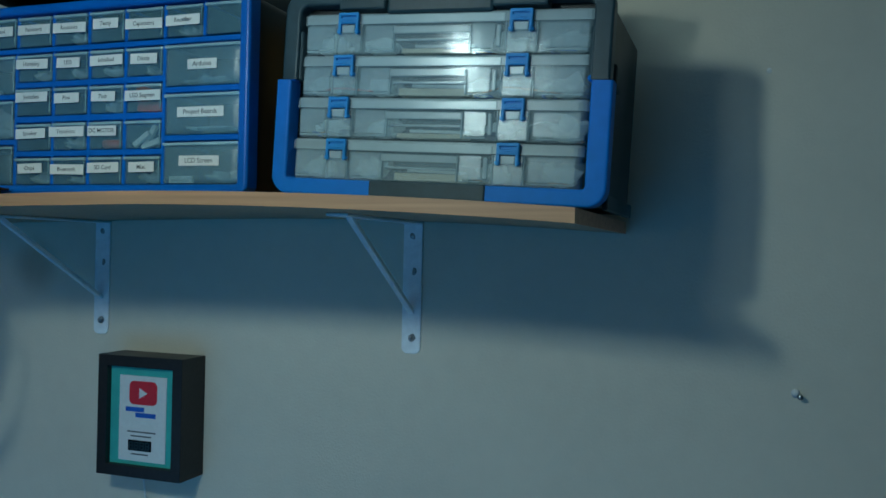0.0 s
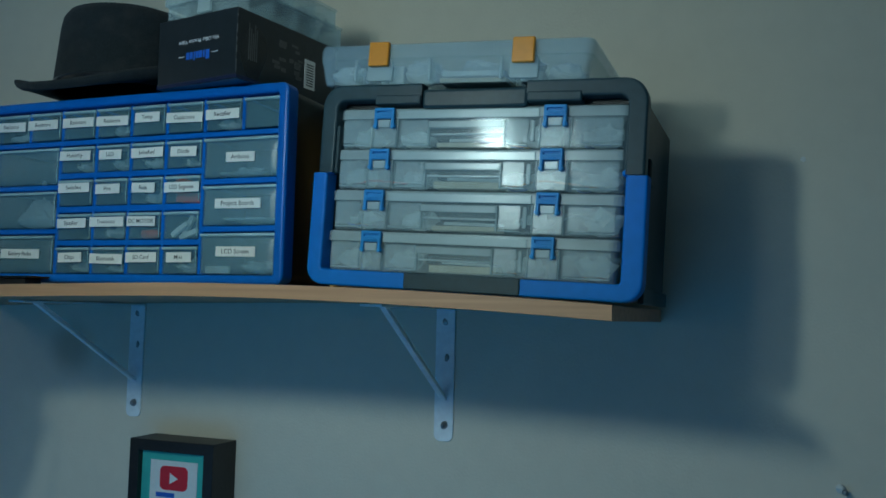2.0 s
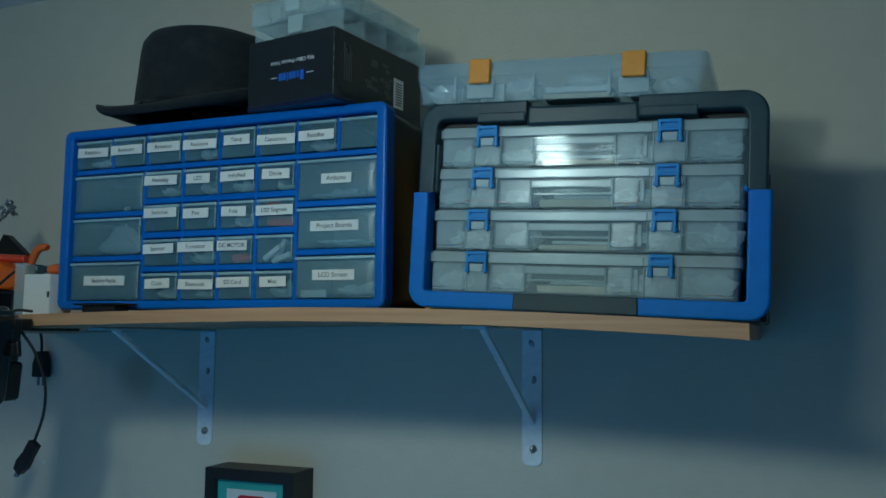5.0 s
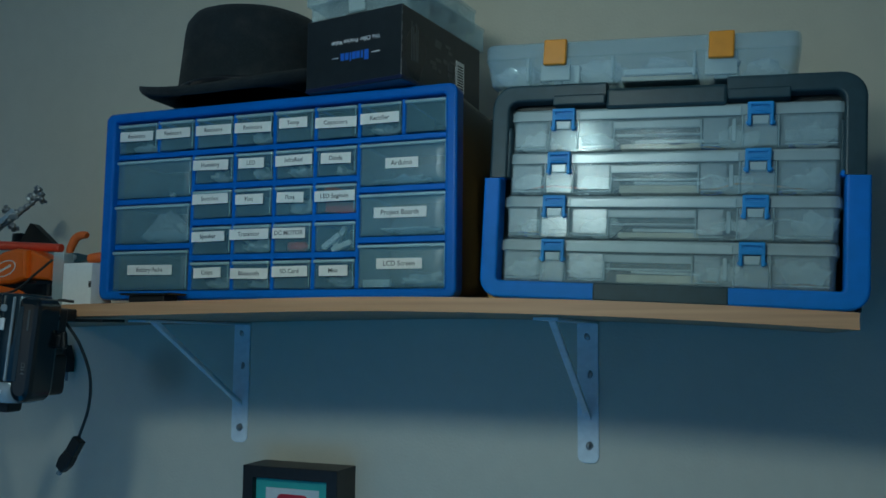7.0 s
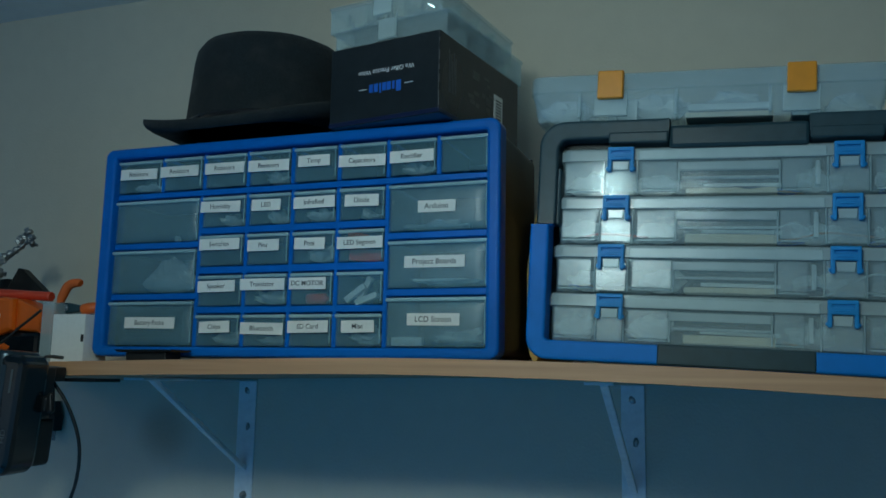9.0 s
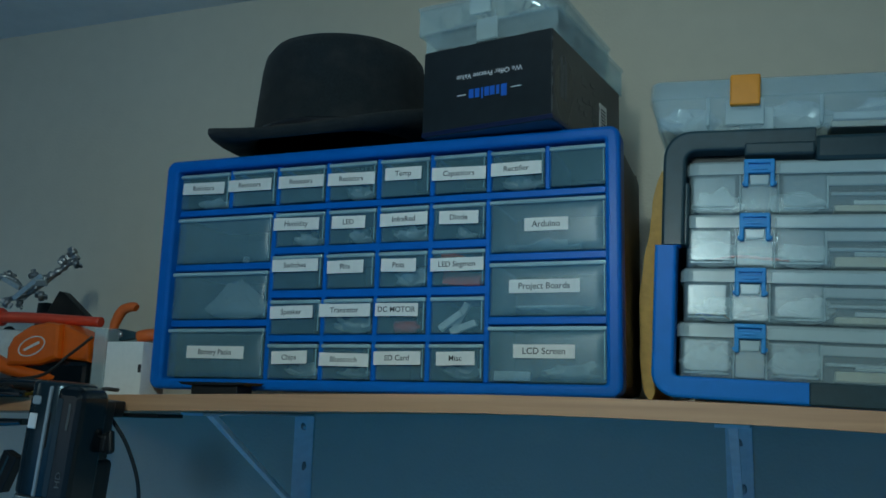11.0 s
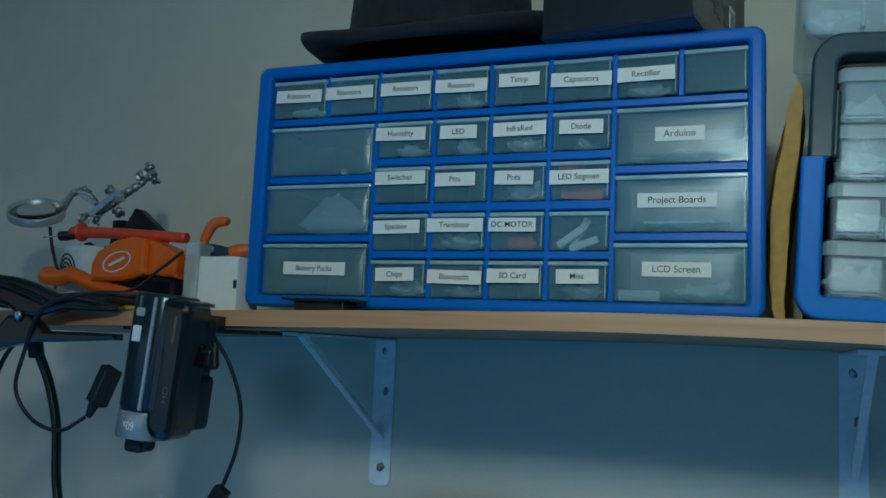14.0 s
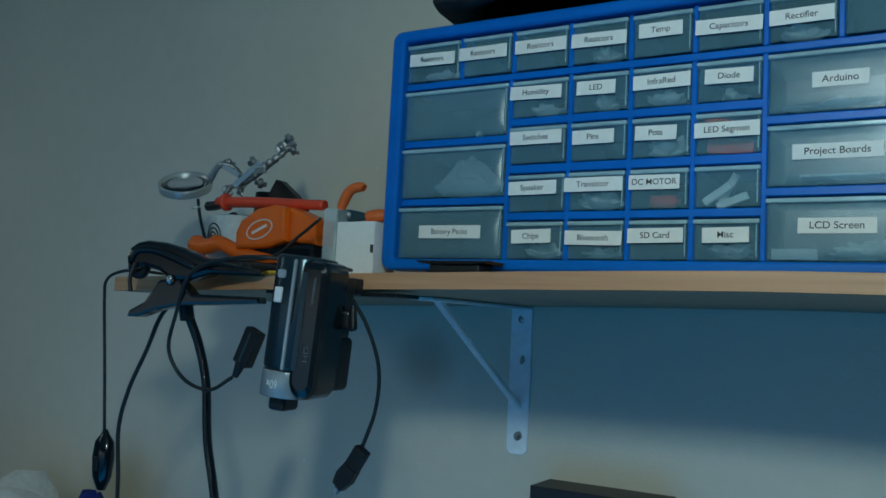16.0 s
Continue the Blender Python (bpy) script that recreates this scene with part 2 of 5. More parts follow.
def bulged_panel(x0, x1, y, z0, z1, depth, bulge, nx=6, nz=8, across=0.0003):
    """A thin panel whose front swells slightly, with soft rims."""
    bm = bmesh.new()
    g = []
    for i in range(nx + 1):
        for j in range(nz + 1):
            eu, ev = 0.0014 / (x1 - x0), 0.0014 / (z1 - z0)
            u = 0 if i == 0 else 1 if i == nx else eu + (1 - 2 * eu) * (i - 1) / (nx - 2)
            v = 0 if j == 0 else 1 if j == nz else ev + (1 - 2 * ev) * (j - 1) / (nz - 2)
            rim = 0.0 if i in (0, nx) or j in (0, nz) else 1.0
            g.append(bm.verts.new((x0 + (x1 - x0) * u, y - rim * (depth + bulge * (1 - (2 * v - 1) ** 2) + across * (1 - (2 * u - 1) ** 2)), z0 + (z1 - z0) * v)))
    for i in range(nx):
        for j in range(nz):
            a = i * (nz + 1) + j
            bm.faces.new((g[a], g[a + nz + 1], g[a + nz + 2], g[a + 1])).smooth = 0 < i < nx - 1 and 0 < j < nz - 1
    return bm


def round_rect(x0, x1, z0, z1, r, n=6):
    """Points of a rounded rectangle; r one radius or four (bl, br, tr, tl)."""
    rs = [r] * 4 if not isinstance(r, (list, tuple)) else r
    out = []
    for (cx, cz, sx, sz), q, a0 in zip(((x0, z0, 1, 1), (x1, z0, -1, 1), (x1, z1, -1, -1), (x0, z1, 1, -1)), rs, (180, 270, 0, 90)):
        for k in range(n + 1):
            a = radians(a0 + 90 * k / n)
            out.append((cx + sx * q + q * math.cos(a), cz + sz * q + q * math.sin(a)))
    return out


def prism(poly, y0, y1, bevel=0.0, dst=None, slot=0, m=None, smooth=False):
    """A flat outline in x and z, given thickness along y."""
    bm = bmesh.new()
    a = [bm.verts.new((x, y0, z)) for x, z in poly]
    b = [bm.verts.new((x, y1, z)) for x, z in poly]
    k = len(poly)
    bm.faces.new(a), bm.faces.new(b[::-1])
    for i in range(k):
        f = bm.faces.new((a[i], b[i], b[(i + 1) % k], a[(i + 1) % k]))
        f.smooth = smooth
    bmesh.ops.recalc_face_normals(bm, faces=bm.faces[:])
    if bevel:
        rim = [e for e in bm.edges if abs(e.verts[0].co.y - e.verts[1].co.y) < 1e-7]
        bmesh.ops.bevel(bm, geom=rim, offset=bevel, segments=2, affect="EDGES", profile=0.5)
    for f in bm.faces:
        f.material_index = slot
    if m is not None:
        bm.transform(m)
    return merge(dst, bm) if dst is not None else bm


def ring(outer, inner, y0, y1, dst=None, slot=0, bevel=0.0):
    """A frame between two outlines with the same number of points."""
    bm = bmesh.new()
    k = len(outer)
    lay = [[bm.verts.new((x, y, z)) for x, z in poly] for y in (y0, y1) for poly in (outer, inner)]
    of, nf, ob_, nb = lay
    for i in range(k):
        j = (i + 1) % k
        for q in ((of[i], of[j], nf[j], nf[i]), (ob_[j], ob_[i], nb[i], nb[j]), (of[j], of[i], ob_[i], ob_[j]), (nf[i], nf[j], nb[j], nb[i])):
            bm.faces.new(q)
    bmesh.ops.recalc_face_normals(bm, faces=bm.faces[:])
    if bevel:
        front = [e for e in bm.edges if abs(e.verts[0].co.y - y0) < 1e-7 and abs(e.verts[1].co.y - y0) < 1e-7 and len(e.link_faces) == 2
                 and abs(e.link_faces[0].normal.y - e.link_faces[1].normal.y) > 0.5]
        bmesh.ops.bevel(bm, geom=front, offset=bevel, segments=3, affect="EDGES", profile=0.5)
    for f in bm.faces:
        f.material_index = slot
    return merge(dst, bm) if dst is not None else bm


def lathe(profile, n=32, dst=None, slot=0, m=None, smooth=True):
    """Turns points (radius, height) round the z axis."""
    bm = bmesh.new()
    rows = []
    for r, z in profile:
        rows.append([bm.verts.new((r * math.cos(2 * math.pi * k / n), r * math.sin(2 * math.pi * k / n), z)) for k in range(n)] if r > 1e-6 else [bm.verts.new((0, 0, z))])
    for a, b in zip(rows, rows[1:]):
        for k in range(n):
            q = [a[k % len(a)], a[(k + 1) % n % len(a)], b[(k + 1) % n % len(b)], b[k % len(b)]]
            q = list(dict.fromkeys(q))
            if len(q) > 2:
                bm.faces.new(q).smooth = smooth
    bmesh.ops.recalc_face_normals(bm, faces=bm.faces[:])
    for f in bm.faces:
        f.material_index = slot
    if m is not None:
        bm.transform(m)
    return merge(dst, bm) if dst is not None else bm


def curve_points(pts, steps=8):
    p = [Vector(q) for q in pts]
    p = [2 * p[0] - p[1]] + p + [2 * p[-1] - p[-2]]
    out = []
    for a, b, c, d in zip(p, p[1:], p[2:], p[3:]):
        for k in range(steps):
            t = k / steps
            out.append(0.5 * (2 * b + (c - a) * t + (2 * a - 5 * b + 4 * c - d) * t * t + (3 * b - a - 3 * c + d) * t ** 3))
    return out + [p[-2]]


def tube(pts, r, n=10, steps=8, dst=None, slot=0, smooth_path=True):
    """A round rod along a soft path; r a radius or a function of 0..1."""
    path = curve_points(pts, steps) if smooth_path else [Vector(q) for q in pts]
    bm = bmesh.new()
    side, rows = None, []
    for i, p in enumerate(path):
        way = (path[min(i + 1, len(path) - 1)] - path[max(i - 1, 0)]).normalized()
        side = way.orthogonal().normalized() if side is None else (side - way * side.dot(way)).normalized()
        up = way.cross(side)
        q = r(i / (len(path) - 1)) if callable(r) else r
        rows.append([bm.verts.new(p + q * (math.cos(2 * math.pi * k / n) * side + math.sin(2 * math.pi * k / n) * up)) for k in range(n)])
    for a, b in zip(rows, rows[1:]):
        for k in range(n):
            bm.faces.new((a[k], a[(k + 1) % n], b[(k + 1) % n], b[k])).smooth = True
    bm.faces.new(rows[0][::-1]), bm.faces.new(rows[-1])
    bmesh.ops.recalc_face_normals(bm, faces=bm.faces[:])
    for f in bm.faces:
        f.material_index = slot
    return merge(dst, bm) if dst is not None else bm


def words(text, size, cx, y, cz, dst=None, slot=0, turn=0.0, flip=False, stretch=1.0):
    """Letters that face -y, centred at (cx, cz)."""
    cu = bpy.data.curves.new("letters", "FONT")
    cu.body, cu.size, cu.align_x, cu.align_y, cu.offset = text, size, "CENTER", "CENTER", size * 0.008
    ob = new("letters", cu)
    me = bpy.data.meshes.new_from_object(ob)
    bm = bmesh.new()
    bm.from_mesh(me)
    bpy.data.objects.remove(ob), bpy.data.curves.remove(cu), bpy.data.meshes.remove(me)
    for f in bm.faces:
        f.material_index = slot
    bm.transform(pose(cx, y, cz) @ pose(0, 0, 0, 0, turn + (180 if flip else 0), 0) @ pose(0, 0, 0, 90, 0, 0) @ Matrix.Diagonal((stretch, 1, 1, 1)))
    return merge(dst, bm) if dst is not None else bm


def link(name, bm, materials, smooth_angle=None):
    me = bpy.data.meshes.new(name)
    bm.to_mesh(me)
    bm.free()
    for m in materials if isinstance(materials, (list, tuple)) else (materials,):
        me.materials.append(m)
    return new(name, me)


def part(name, bm, material, parent, label=""):
    ob = link(name, bm, material)
    ob.parent = parent
    return tagged(ob, label)


def thing(name, m, label, category, group=""):
    ob = new(name)
    ob.empty_display_size = 0.02
    ob.matrix_world = m
    return tagged(ob, label, category, group)


def single(name, bm, material, label, category, m=None, group=""):
    ob = link(name, bm, material)
    if m is not None:
        ob.matrix_world = m
    return tagged(ob, label, category, group)


def structure(name, bm, material, label="", category=""):
    return tagged(link(name, bm, material), label, category, kind="structure")


# ---- the room ----
WY, CZ, FZ = 0.33, 2.18, -0.26
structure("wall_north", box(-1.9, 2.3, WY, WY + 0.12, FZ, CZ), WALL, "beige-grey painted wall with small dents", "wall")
structure("wall_west", box(-1.9, -1.78, -2.6, WY, FZ, CZ), ROOM, "unseen side wall, darkened to cut warm bounce", "wall")
structure("wall_east", box(2.18, 2.3, -2.6, WY, FZ, CZ), ROOM, "unseen side wall, darkened to cut warm bounce", "wall")
# unseen back wall, with an opening added behind the blue fill
south = box(-1.9, -1.65, -2.72, -2.6, FZ, CZ)
box(1.25, 2.3, -2.72, -2.6, FZ, CZ, dst=south)
box(-1.65, 1.25, -2.72, -2.6, FZ, 0.2, dst=south)
box(-1.65, 1.25, -2.72, -2.6, 1.65, CZ, dst=south)
structure("wall_south", south, ROOM, "unseen back wall, darkened to cut warm bounce, with an added opening", "wall")
structure("floor", box(-1.9, 2.3, -2.72, WY + 0.12, FZ - 0.1, FZ), FLOOR, "unseen carpet floor, darkened to cut warm bounce", "floor")
structure("ceiling", box(-1.9, 2.3, -2.72, WY + 0.12, CZ, CZ + 0.1), CEIL, "white painted ceiling", "ceiling")

# small plaster dents and wall screws
for x, z, r in ((1.106, 1.739, 0.0035), (-0.35, 1.274, 0.003), (-0.243, 1.729, 0.0018), (-0.23, 1.729, 0.0015)):
    bm = bmesh.new()
    bmesh.ops.create_icosphere(bm, subdivisions=2, radius=r)
    for v in bm.verts:
        v.co *= 1 + 0.5 * noise.noise(v.co * 900)
        v.co.y *= 0.4
    single("wall_nick", bm, PAPER, "small chipped white spot in the wall paint", "wall nick", pose(x, WY - 0.0004, z), "nicks in the wall")
anchor = thing("wall_anchor", pose(1.152, WY, 1.303), "small steel screw remaining in a white wall plug", "screw")
part("plug", lathe([(0, -0.001), (0.005, -0.001), (0.006, 0.002), (0, 0.0025)], 14, m=pose(-0.004, 0, 0.003, 90)), PAPER, anchor)
part("screw", tube([(0, 0.004, 0), (0.003, -0.010, -0.002)], 0.0022, 8, dst=lathe([(0, 0.009), (0.004, 0.010), (0.0035, 0.013), (0, 0.014)], 12, m=pose(0.001, 0, 0, 90))), SCREW, anchor)


# ---- the shelf and its brackets ----
def shelf_top(x):
    return 1.549 - (0.016 * ((x - 0.4) / 0.5) ** 2 if x > 0.4 else 0.016 * ((0.4 - x) / 0.7) ** 1.3)


def shelf_board():
    bm = bmesh.new()
    xs = [-0.335 + 1.255 * k / 48 for k in range(49)]
    rows = []
    for x in xs:
        z = shelf_top(x)
        rows.append([bm.verts.new(c) for c in ((x, -0.0635, z - 0.0162), (x, -0.0635, z - 0.0003), (x, WY - 0.003, z), (x, WY - 0.003, z - 0.0165))])
    for a, b in zip(rows, rows[1:]):
        for k in range(4):
            f = bm.faces.new((a[k], b[k], b[(k + 1) % 4], a[(k + 1) % 4]))
            f.material_index = 1 if k == 3 else 0
    bm.faces.new(rows[0]), bm.faces.new(rows[-1][::-1])
    bmesh.ops.recalc_face_normals(bm, faces=bm.faces[:])
    return bm


shelf = thing("wall_shelf", pose(0, 0, 0), "long light-oak laminate shelf board bowed over two steel brackets", "shelf")
band = bmesh.new()
prev = None
for k in range(49):
    x = -0.335 + 1.255 * k / 48
    q = [band.verts.new((x, y, shelf_top(x) - d)) for y, d in ((-0.0635, 0.0165), (-0.0652, 0.0160), (-0.0652, 0.0005), (-0.0635, 0.0))]
    if prev:
        for a, b in ((0, 1), (1, 2), (2, 3), (3, 0)):
            band.faces.new((prev[a], prev[b], q[b], q[a]))
    else:
        band.faces.new(q)
    prev = q
band.faces.new(prev[::-1])
bmesh.ops.recalc_face_normals(band, faces=band.faces[:])
part("edge_band", band, WOOD, shelf, "light-oak edging strip")
part("board", shelf_board(), (WOOD, UNDER), shelf, "light-oak laminate board, bent down at its ends")


def bracket(x):
    b = thing("shelf_bracket", pose(x, WY, 1.33), "zinc-plated steel shelf bracket with diagonal brace screwed to the wall", "shelf bracket", "brackets under the shelf")
    top = shelf_top(x) - 0.0165 - 1.33
    part("wall_plate", prism(round_rect(-0.0155, 0.0155, -0.004, top - 0.002, [0.010, 0.010, 0.001, 0.001]), -0.004, -0.0005, 0.0008), STEEL, b)
    part("shelf_arm", box(-0.0155, 0.0155, -0.27, -0.004, top - 0.004, top - 0.0006, 0.0006), STEEL, b)
    brace = bmesh.new()
    lo, hi = Vector((0, -0.0045, 0.058)), Vector((0, -0.235, top - 0.004))
    way = (hi - lo)
    ang = math.degrees(math.atan2(way.z, -way.y))
    m = Matrix.Translation(lo) @ pose(0, 0, 0, -ang, 0, 0)
    L = way.length
    box(-0.0045, 0.0045, -L, 0, -0.001, 0.001, 0.0004, 1, brace, m=m)
    box(-0.0045, -0.0033, -L, 0, 0.001, 0.0055, 0.0003, 1, brace, m=m)
    box(0.0033, 0.0045, -L, 0, 0.001, 0.0055, 0.0003, 1, brace, m=m)
    part("brace", brace, STEEL, b)
    for z in (0.021, 0.123, 0.178):
        head = lathe([(0, -0.0005), (0.0042, 0.0), (0.0048, 0.0015), (0.003, 0.0035), (0, 0.004)], 14)
        box(-0.0035, 0.0035, -0.0005, 0.0005, 0.003, 0.0044, dst=head)
        head.transform(pose(0.001, -0.004, z, 90 + 6, 5, 30 + z * 900) @ Matrix.Scale(1.35, 4))
        part("screw", head, SCREW, b)
    return b


bracket(0.011)
bracket(0.597)


# ---- the cabinet of small drawers ----
def small_cabinet():
    W, H, D = 0.508, 0.2535, 0.16
    cab = thing("drawer_cabinet", pose(0, 0, 1.5495), "blue plastic cabinet with thirty small clear labelled drawers", "drawer cabinet")
    n = 6
    shell = ring(round_rect(0.004, W - 0.004, 0.003, H - 0.004, 0.012, n), round_rect(0.008, W - 0.008, 0.007, H - 0.008, 0.010, n), 0.012, D)
    box(0.006, W - 0.006, D - 0.004, D, 0.005, H - 0.006, dst=shell)
    part("body", shell, BLACK, cab, "matt black plastic casing")
    frame_bm = ring(round_rect(0, W, 0, H, 0.011, n), round_rect(0.0155, W - 0.0145, 0.0115, H - 0.0125, 0.003, n), -0.0075, 0.016, bevel=0.004)
    xs = [0.0155, 0.081, 0.140, 0.200, 0.259, 0.318, 0.378, 0.437, 0.4935]
    mid = [0.138, 0.2015, 0.2605, 0.318, 0.378]
    rows4 = [(0.1515, 0.190), (0.105, 0.1435), (0.058, 0.0965), (0.012, 0.0505)]
    rows3 = [(0.136, 0.190), (0.0745, 0.1285), (0.012, 0.067)]
    t = 0.0026
    box(0.0155, W - 0.0145, 0.0026, 0.10, 0.1905, 0.1975, 0.001, 1, frame_bm)
    for x in xs[1:-1]:
        box(x - t, x + t, 0.0023, 0.10, 0.1975, H - 0.0125, 0.001, 1, frame_bm)
    for x in mid:
        box(x - t, x + t, 0.0023, 0.10, 0.0115, 0.1905, 0.001, 1, frame_bm)
    for (a, _), (_, b) in zip(rows4, rows4[1:]):
        box(mid[0], mid[-1], 0.0025, 0.10, b, a, 0.001, 1, frame_bm)
    for (a, _), (_, b) in zip(rows3, rows3[1:]):
        box(0.0155, mid[0], 0.0025, 0.10, b, a, 0.001, 1, frame_bm)
        box(mid[-1], xs[-1], 0.0025, 0.10, b, a, 0.001, 1, frame_bm)
    part("front_frame", frame_bm, BLUE, cab, "glossy cobalt blue plastic grid")

    def drawer(x0, x1, z0, z1, text="", lx=0, lz=0, lw=0, turn=0.0, size=0.0076, half=0.0066):
        x0, x1 = x0 + t + 0.0003, x1 - t - 0.0003
        z0, z1 = z0 + 0.001, z1 - 0.001
        out = 0.0030 + random.uniform(-0.0012, 0.0008)
        bm = tray_shell(x0, x1, out, 0.125, z0, z1 - 0.003, 0.0012)
        d = part("drawer", bm, DRAWER, cab)
        if x1 - x0 > 0.09:
            part("drawer_front", bulged_panel(x0 + 0.002, x1 - 0.002, out - 0.0001, z0 + 0.002, z1 - 0.006, 0.0005, 0.0011, 12, 10, 0.0013), DRAWER_FRONT, d)
        lip = box(x0 - 0.0006, x1 + 0.0006, out - 0.0036, out + 0.0012, z1 - 0.0052, z1 - 0.0012, 0.0011, 2)
        box(x1 - 0.0026, x1 - 0.0016, out - 0.0014, out - 0.0001, z0 + 0.003, z1 - 0.0050, 0.0003, 1, lip)
        part("drawer_rim", lip, DRAWER_LIP, d, "hazy raised plastic rim")
        if text:
            m = pose(lx, 0, lz - 1.5495, 0, turn, 0)
            y = out - 0.0034
            card = box(-lw / 2, lw / 2, y, y + 0.0006, -half, half, m=m)
            letters = words(text, size, 0, y - 0.0002, 0.0, slot=1)
            merge(card, letters, m)
            part("label", card, (PAPER, INK), d, "white paper label with black lettering")
        return d

    top = [("Resistors", 0.046, 1.771, 0.054), ("Resistors", 0.106, 1.771, 0.054), ("Resistors", 0.169, 1.771, 0.054), ("Resistors", 0.2285, 1.770, 0.054),
           ("Temp", 0.287, 1.772, 0.040), ("Capacitors", 0.347, 1.768, 0.057), ("Rectifier", 0.406, 1.769, 0.051), ("", 0, 0, 0)]
    for (text, lx, lz, lw), a, b in zip(top, xs, xs[1:]):
        drawer(a - (t if a == xs[0] else 0), b + (t if b == xs[-1] else 0), 0.1985, H - 0.013, text, lx, lz, lw, random.uniform(-1.0, 1.6))
    grid = [[("Humidity", 0.1655, 1.725, 0.054), ("LED", 0.227, 1.724, 0.038), ("InfraRed", 0.289, 1.724, 0.052), ("Diode", 0.348, 1.723, 0.041)],
            [("Switches", 0.168, 1.680, 0.054), ("Pins", 0.226, 1.677, 0.041), ("Pots", 0.285, 1.677, 0.038), ("LED Segmen", 0.347, 1.676, 0.055)],
            [("Speaker", 0.166, 1.631, 0.050), ("Transistor", 0.228, 1.632, 0.057), ("DC MOTOR", 0.285, 1.632, 0.046), ("", 0, 0, 0)],
            [("Chips", 0.167, 1.584, 0.041), ("Bluetooth", 0.2295, 1.582, 0.055), ("SD Card", 0.287, 1.584, 0.050), ("Misc", 0.348, 1.584, 0.039)]]
    for row, (z0, z1) in zip(grid, rows4):
        for (text, lx, lz, lw), a, b in zip(row, mid, mid[1:]):
            drawer(a, b, z0, z1, text, lx, lz, lw, random.uniform(-1.5, 1.5))
    right = [("Arduino", 0.4365, 1.712, 0.0425), ("Project Boards", 0.4345, 1.6525, 0.068), ("LCD Screen", 0.435, 1.591, 0.0585)]
    left = [("", 0, 0, 0), ("", 0, 0, 0), ("Battery Packs", 0.077, 1.589, 0.071)]
    for (z0, z1), r, q in zip(rows3, right, left):
        drawer(mid[-1], xs[-1] + t, z0, z1, *r, 0.3, 0.0083, 0.0064)
        drawer(xs[0] - t, mid[0], z0, z1, *q, 0.5, 0.0077, 0.0066)
    return cab


small_cabinet()


def crumpled(sx, sy, sz, seed, n=3, amount=0.35):
    """A crumpled bag or heap about sx by sy by sz, standing on z = 0."""
    bm = bmesh.new()
    bmesh.ops.create_icosphere(bm, subdivisions=n, radius=1)
    for v in bm.verts:
        c = v.co.copy()
        k = 1 + amount * noise.noise(c * 1.7 + Vector((seed, 0, 0))) + amount * 0.6 * noise.noise(c * 4.1 + Vector((0, seed, 0)))
        v.co = Vector((c.x * sx / 2 * k, c.y * sy / 2 * k, max(0.0, (c.z * 0.5 + 0.5) * sz * k)))
    return bm


BAG = clear_plastic("bag_film", (0.95, 0.97, 0.94), 0.6, 0.12, 0.9)
DZ = 1.5495
bagm = crumpled(0.104, 0.045, 0.040, 3.0, 4, 0.26)
for v in bagm.verts:
    k = 1 - 0.66 * min(1.0, v.co.z / 0.042)
    v.co.x, v.co.y = v.co.x * k, v.co.y * k
single("plastic_bag", bagm, BAG, "crumpled clear plastic bag inside a drawer", "plastic bag", pose(0.080, 0.030, DZ + 0.0775))
for k, (x, z, turn) in enumerate(((0.338, 0.072, 35), (0.350, 0.066, 20), (0.346, 0.078, 60))):
    single("connector", box(-0.014, 0.014, -0.003, 0.003, -0.0035, 0.0035, 0.001), PAPER, "small white plastic connector in a drawer", "connector", pose(x, 0.013 + 0.004 * k, DZ + z, 0, -turn, 0), "connectors in the drawer")
single("display_module", box(-0.012, 0.012, -0.004, 0.004, -0.006, 0.006, 0.001), RED, "red seven-segment display leaning in a drawer", "display module", pose(0.336, 0.020, DZ + 0.1345, 0, 12, 0), "displays in the drawer")
single("display_module", box(-0.020, 0.020, -0.006, 0.006, -0.007, 0.007, 0.001), RED, "red seven-segment display in a drawer", "display module", pose(0.347, 0.022, DZ + 0.1145, 0, 6, 0))
single("motor", lathe([(0, -0.012), (0.006, -0.012), (0.006, 0.010), (0.002, 0.011), (0.002, 0.014), (0, 0.014)], 16, m=pose(0, 0, 0, 0, 90, 0)), RED, "small red motor in a drawer", "motor", pose(0.291, 0.014, DZ + 0.0665))
single("circuit_board", box(-0.030, 0.030, 0, 0.02, 0, 0.002), PAPER, "pale circuit board lying in a drawer", "circuit board", pose(0.435, 0.012, DZ + 0.084))
single("white_strip", box(-0.018, 0.018, 0, 0.004, 0, 0.009, 0.001), PAPER, "white plastic strip in a drawer", "strip", pose(0.402, 0.008, DZ + 0.0145))
single("small_part", box(-0.003, 0.003, 0, 0.006, 0, 0.006, 0.001), PAPER, "single small white part in a drawer", "part", pose(0.098, 0.012, DZ + 0.1385))


random.seed(5)
for x, z, w2 in ((0.170, 0.154, 0.030), (0.230, 0.154, 0.020), (0.289, 0.154, 0.030), (0.348, 0.154, 0.018), (0.289, 0.1075, 0.030), (0.228, 0.0605, 0.036), (0.168, 0.0145, 0.034), (0.348, 0.0145, 0.036),
                 (0.230, 0.0145, 0.03), (0.047, 0.2010, 0.034), (0.228, 0.2010, 0.026), (0.405, 0.2010, 0.03), (0.455, 0.0148, 0.05), (0.445, 0.0770, 0.05), (0.430, 0.1385, 0.06)):
    single("parts_bag", crumpled(w2, 0.03, random.uniform(0.008, 0.016), random.uniform(0, 50), 3, 0.75), BAG, "small crumpled clear parts bag in a drawer", "plastic bag", pose(x, 0.028, DZ + z + 0.0010), "bags in the drawers")


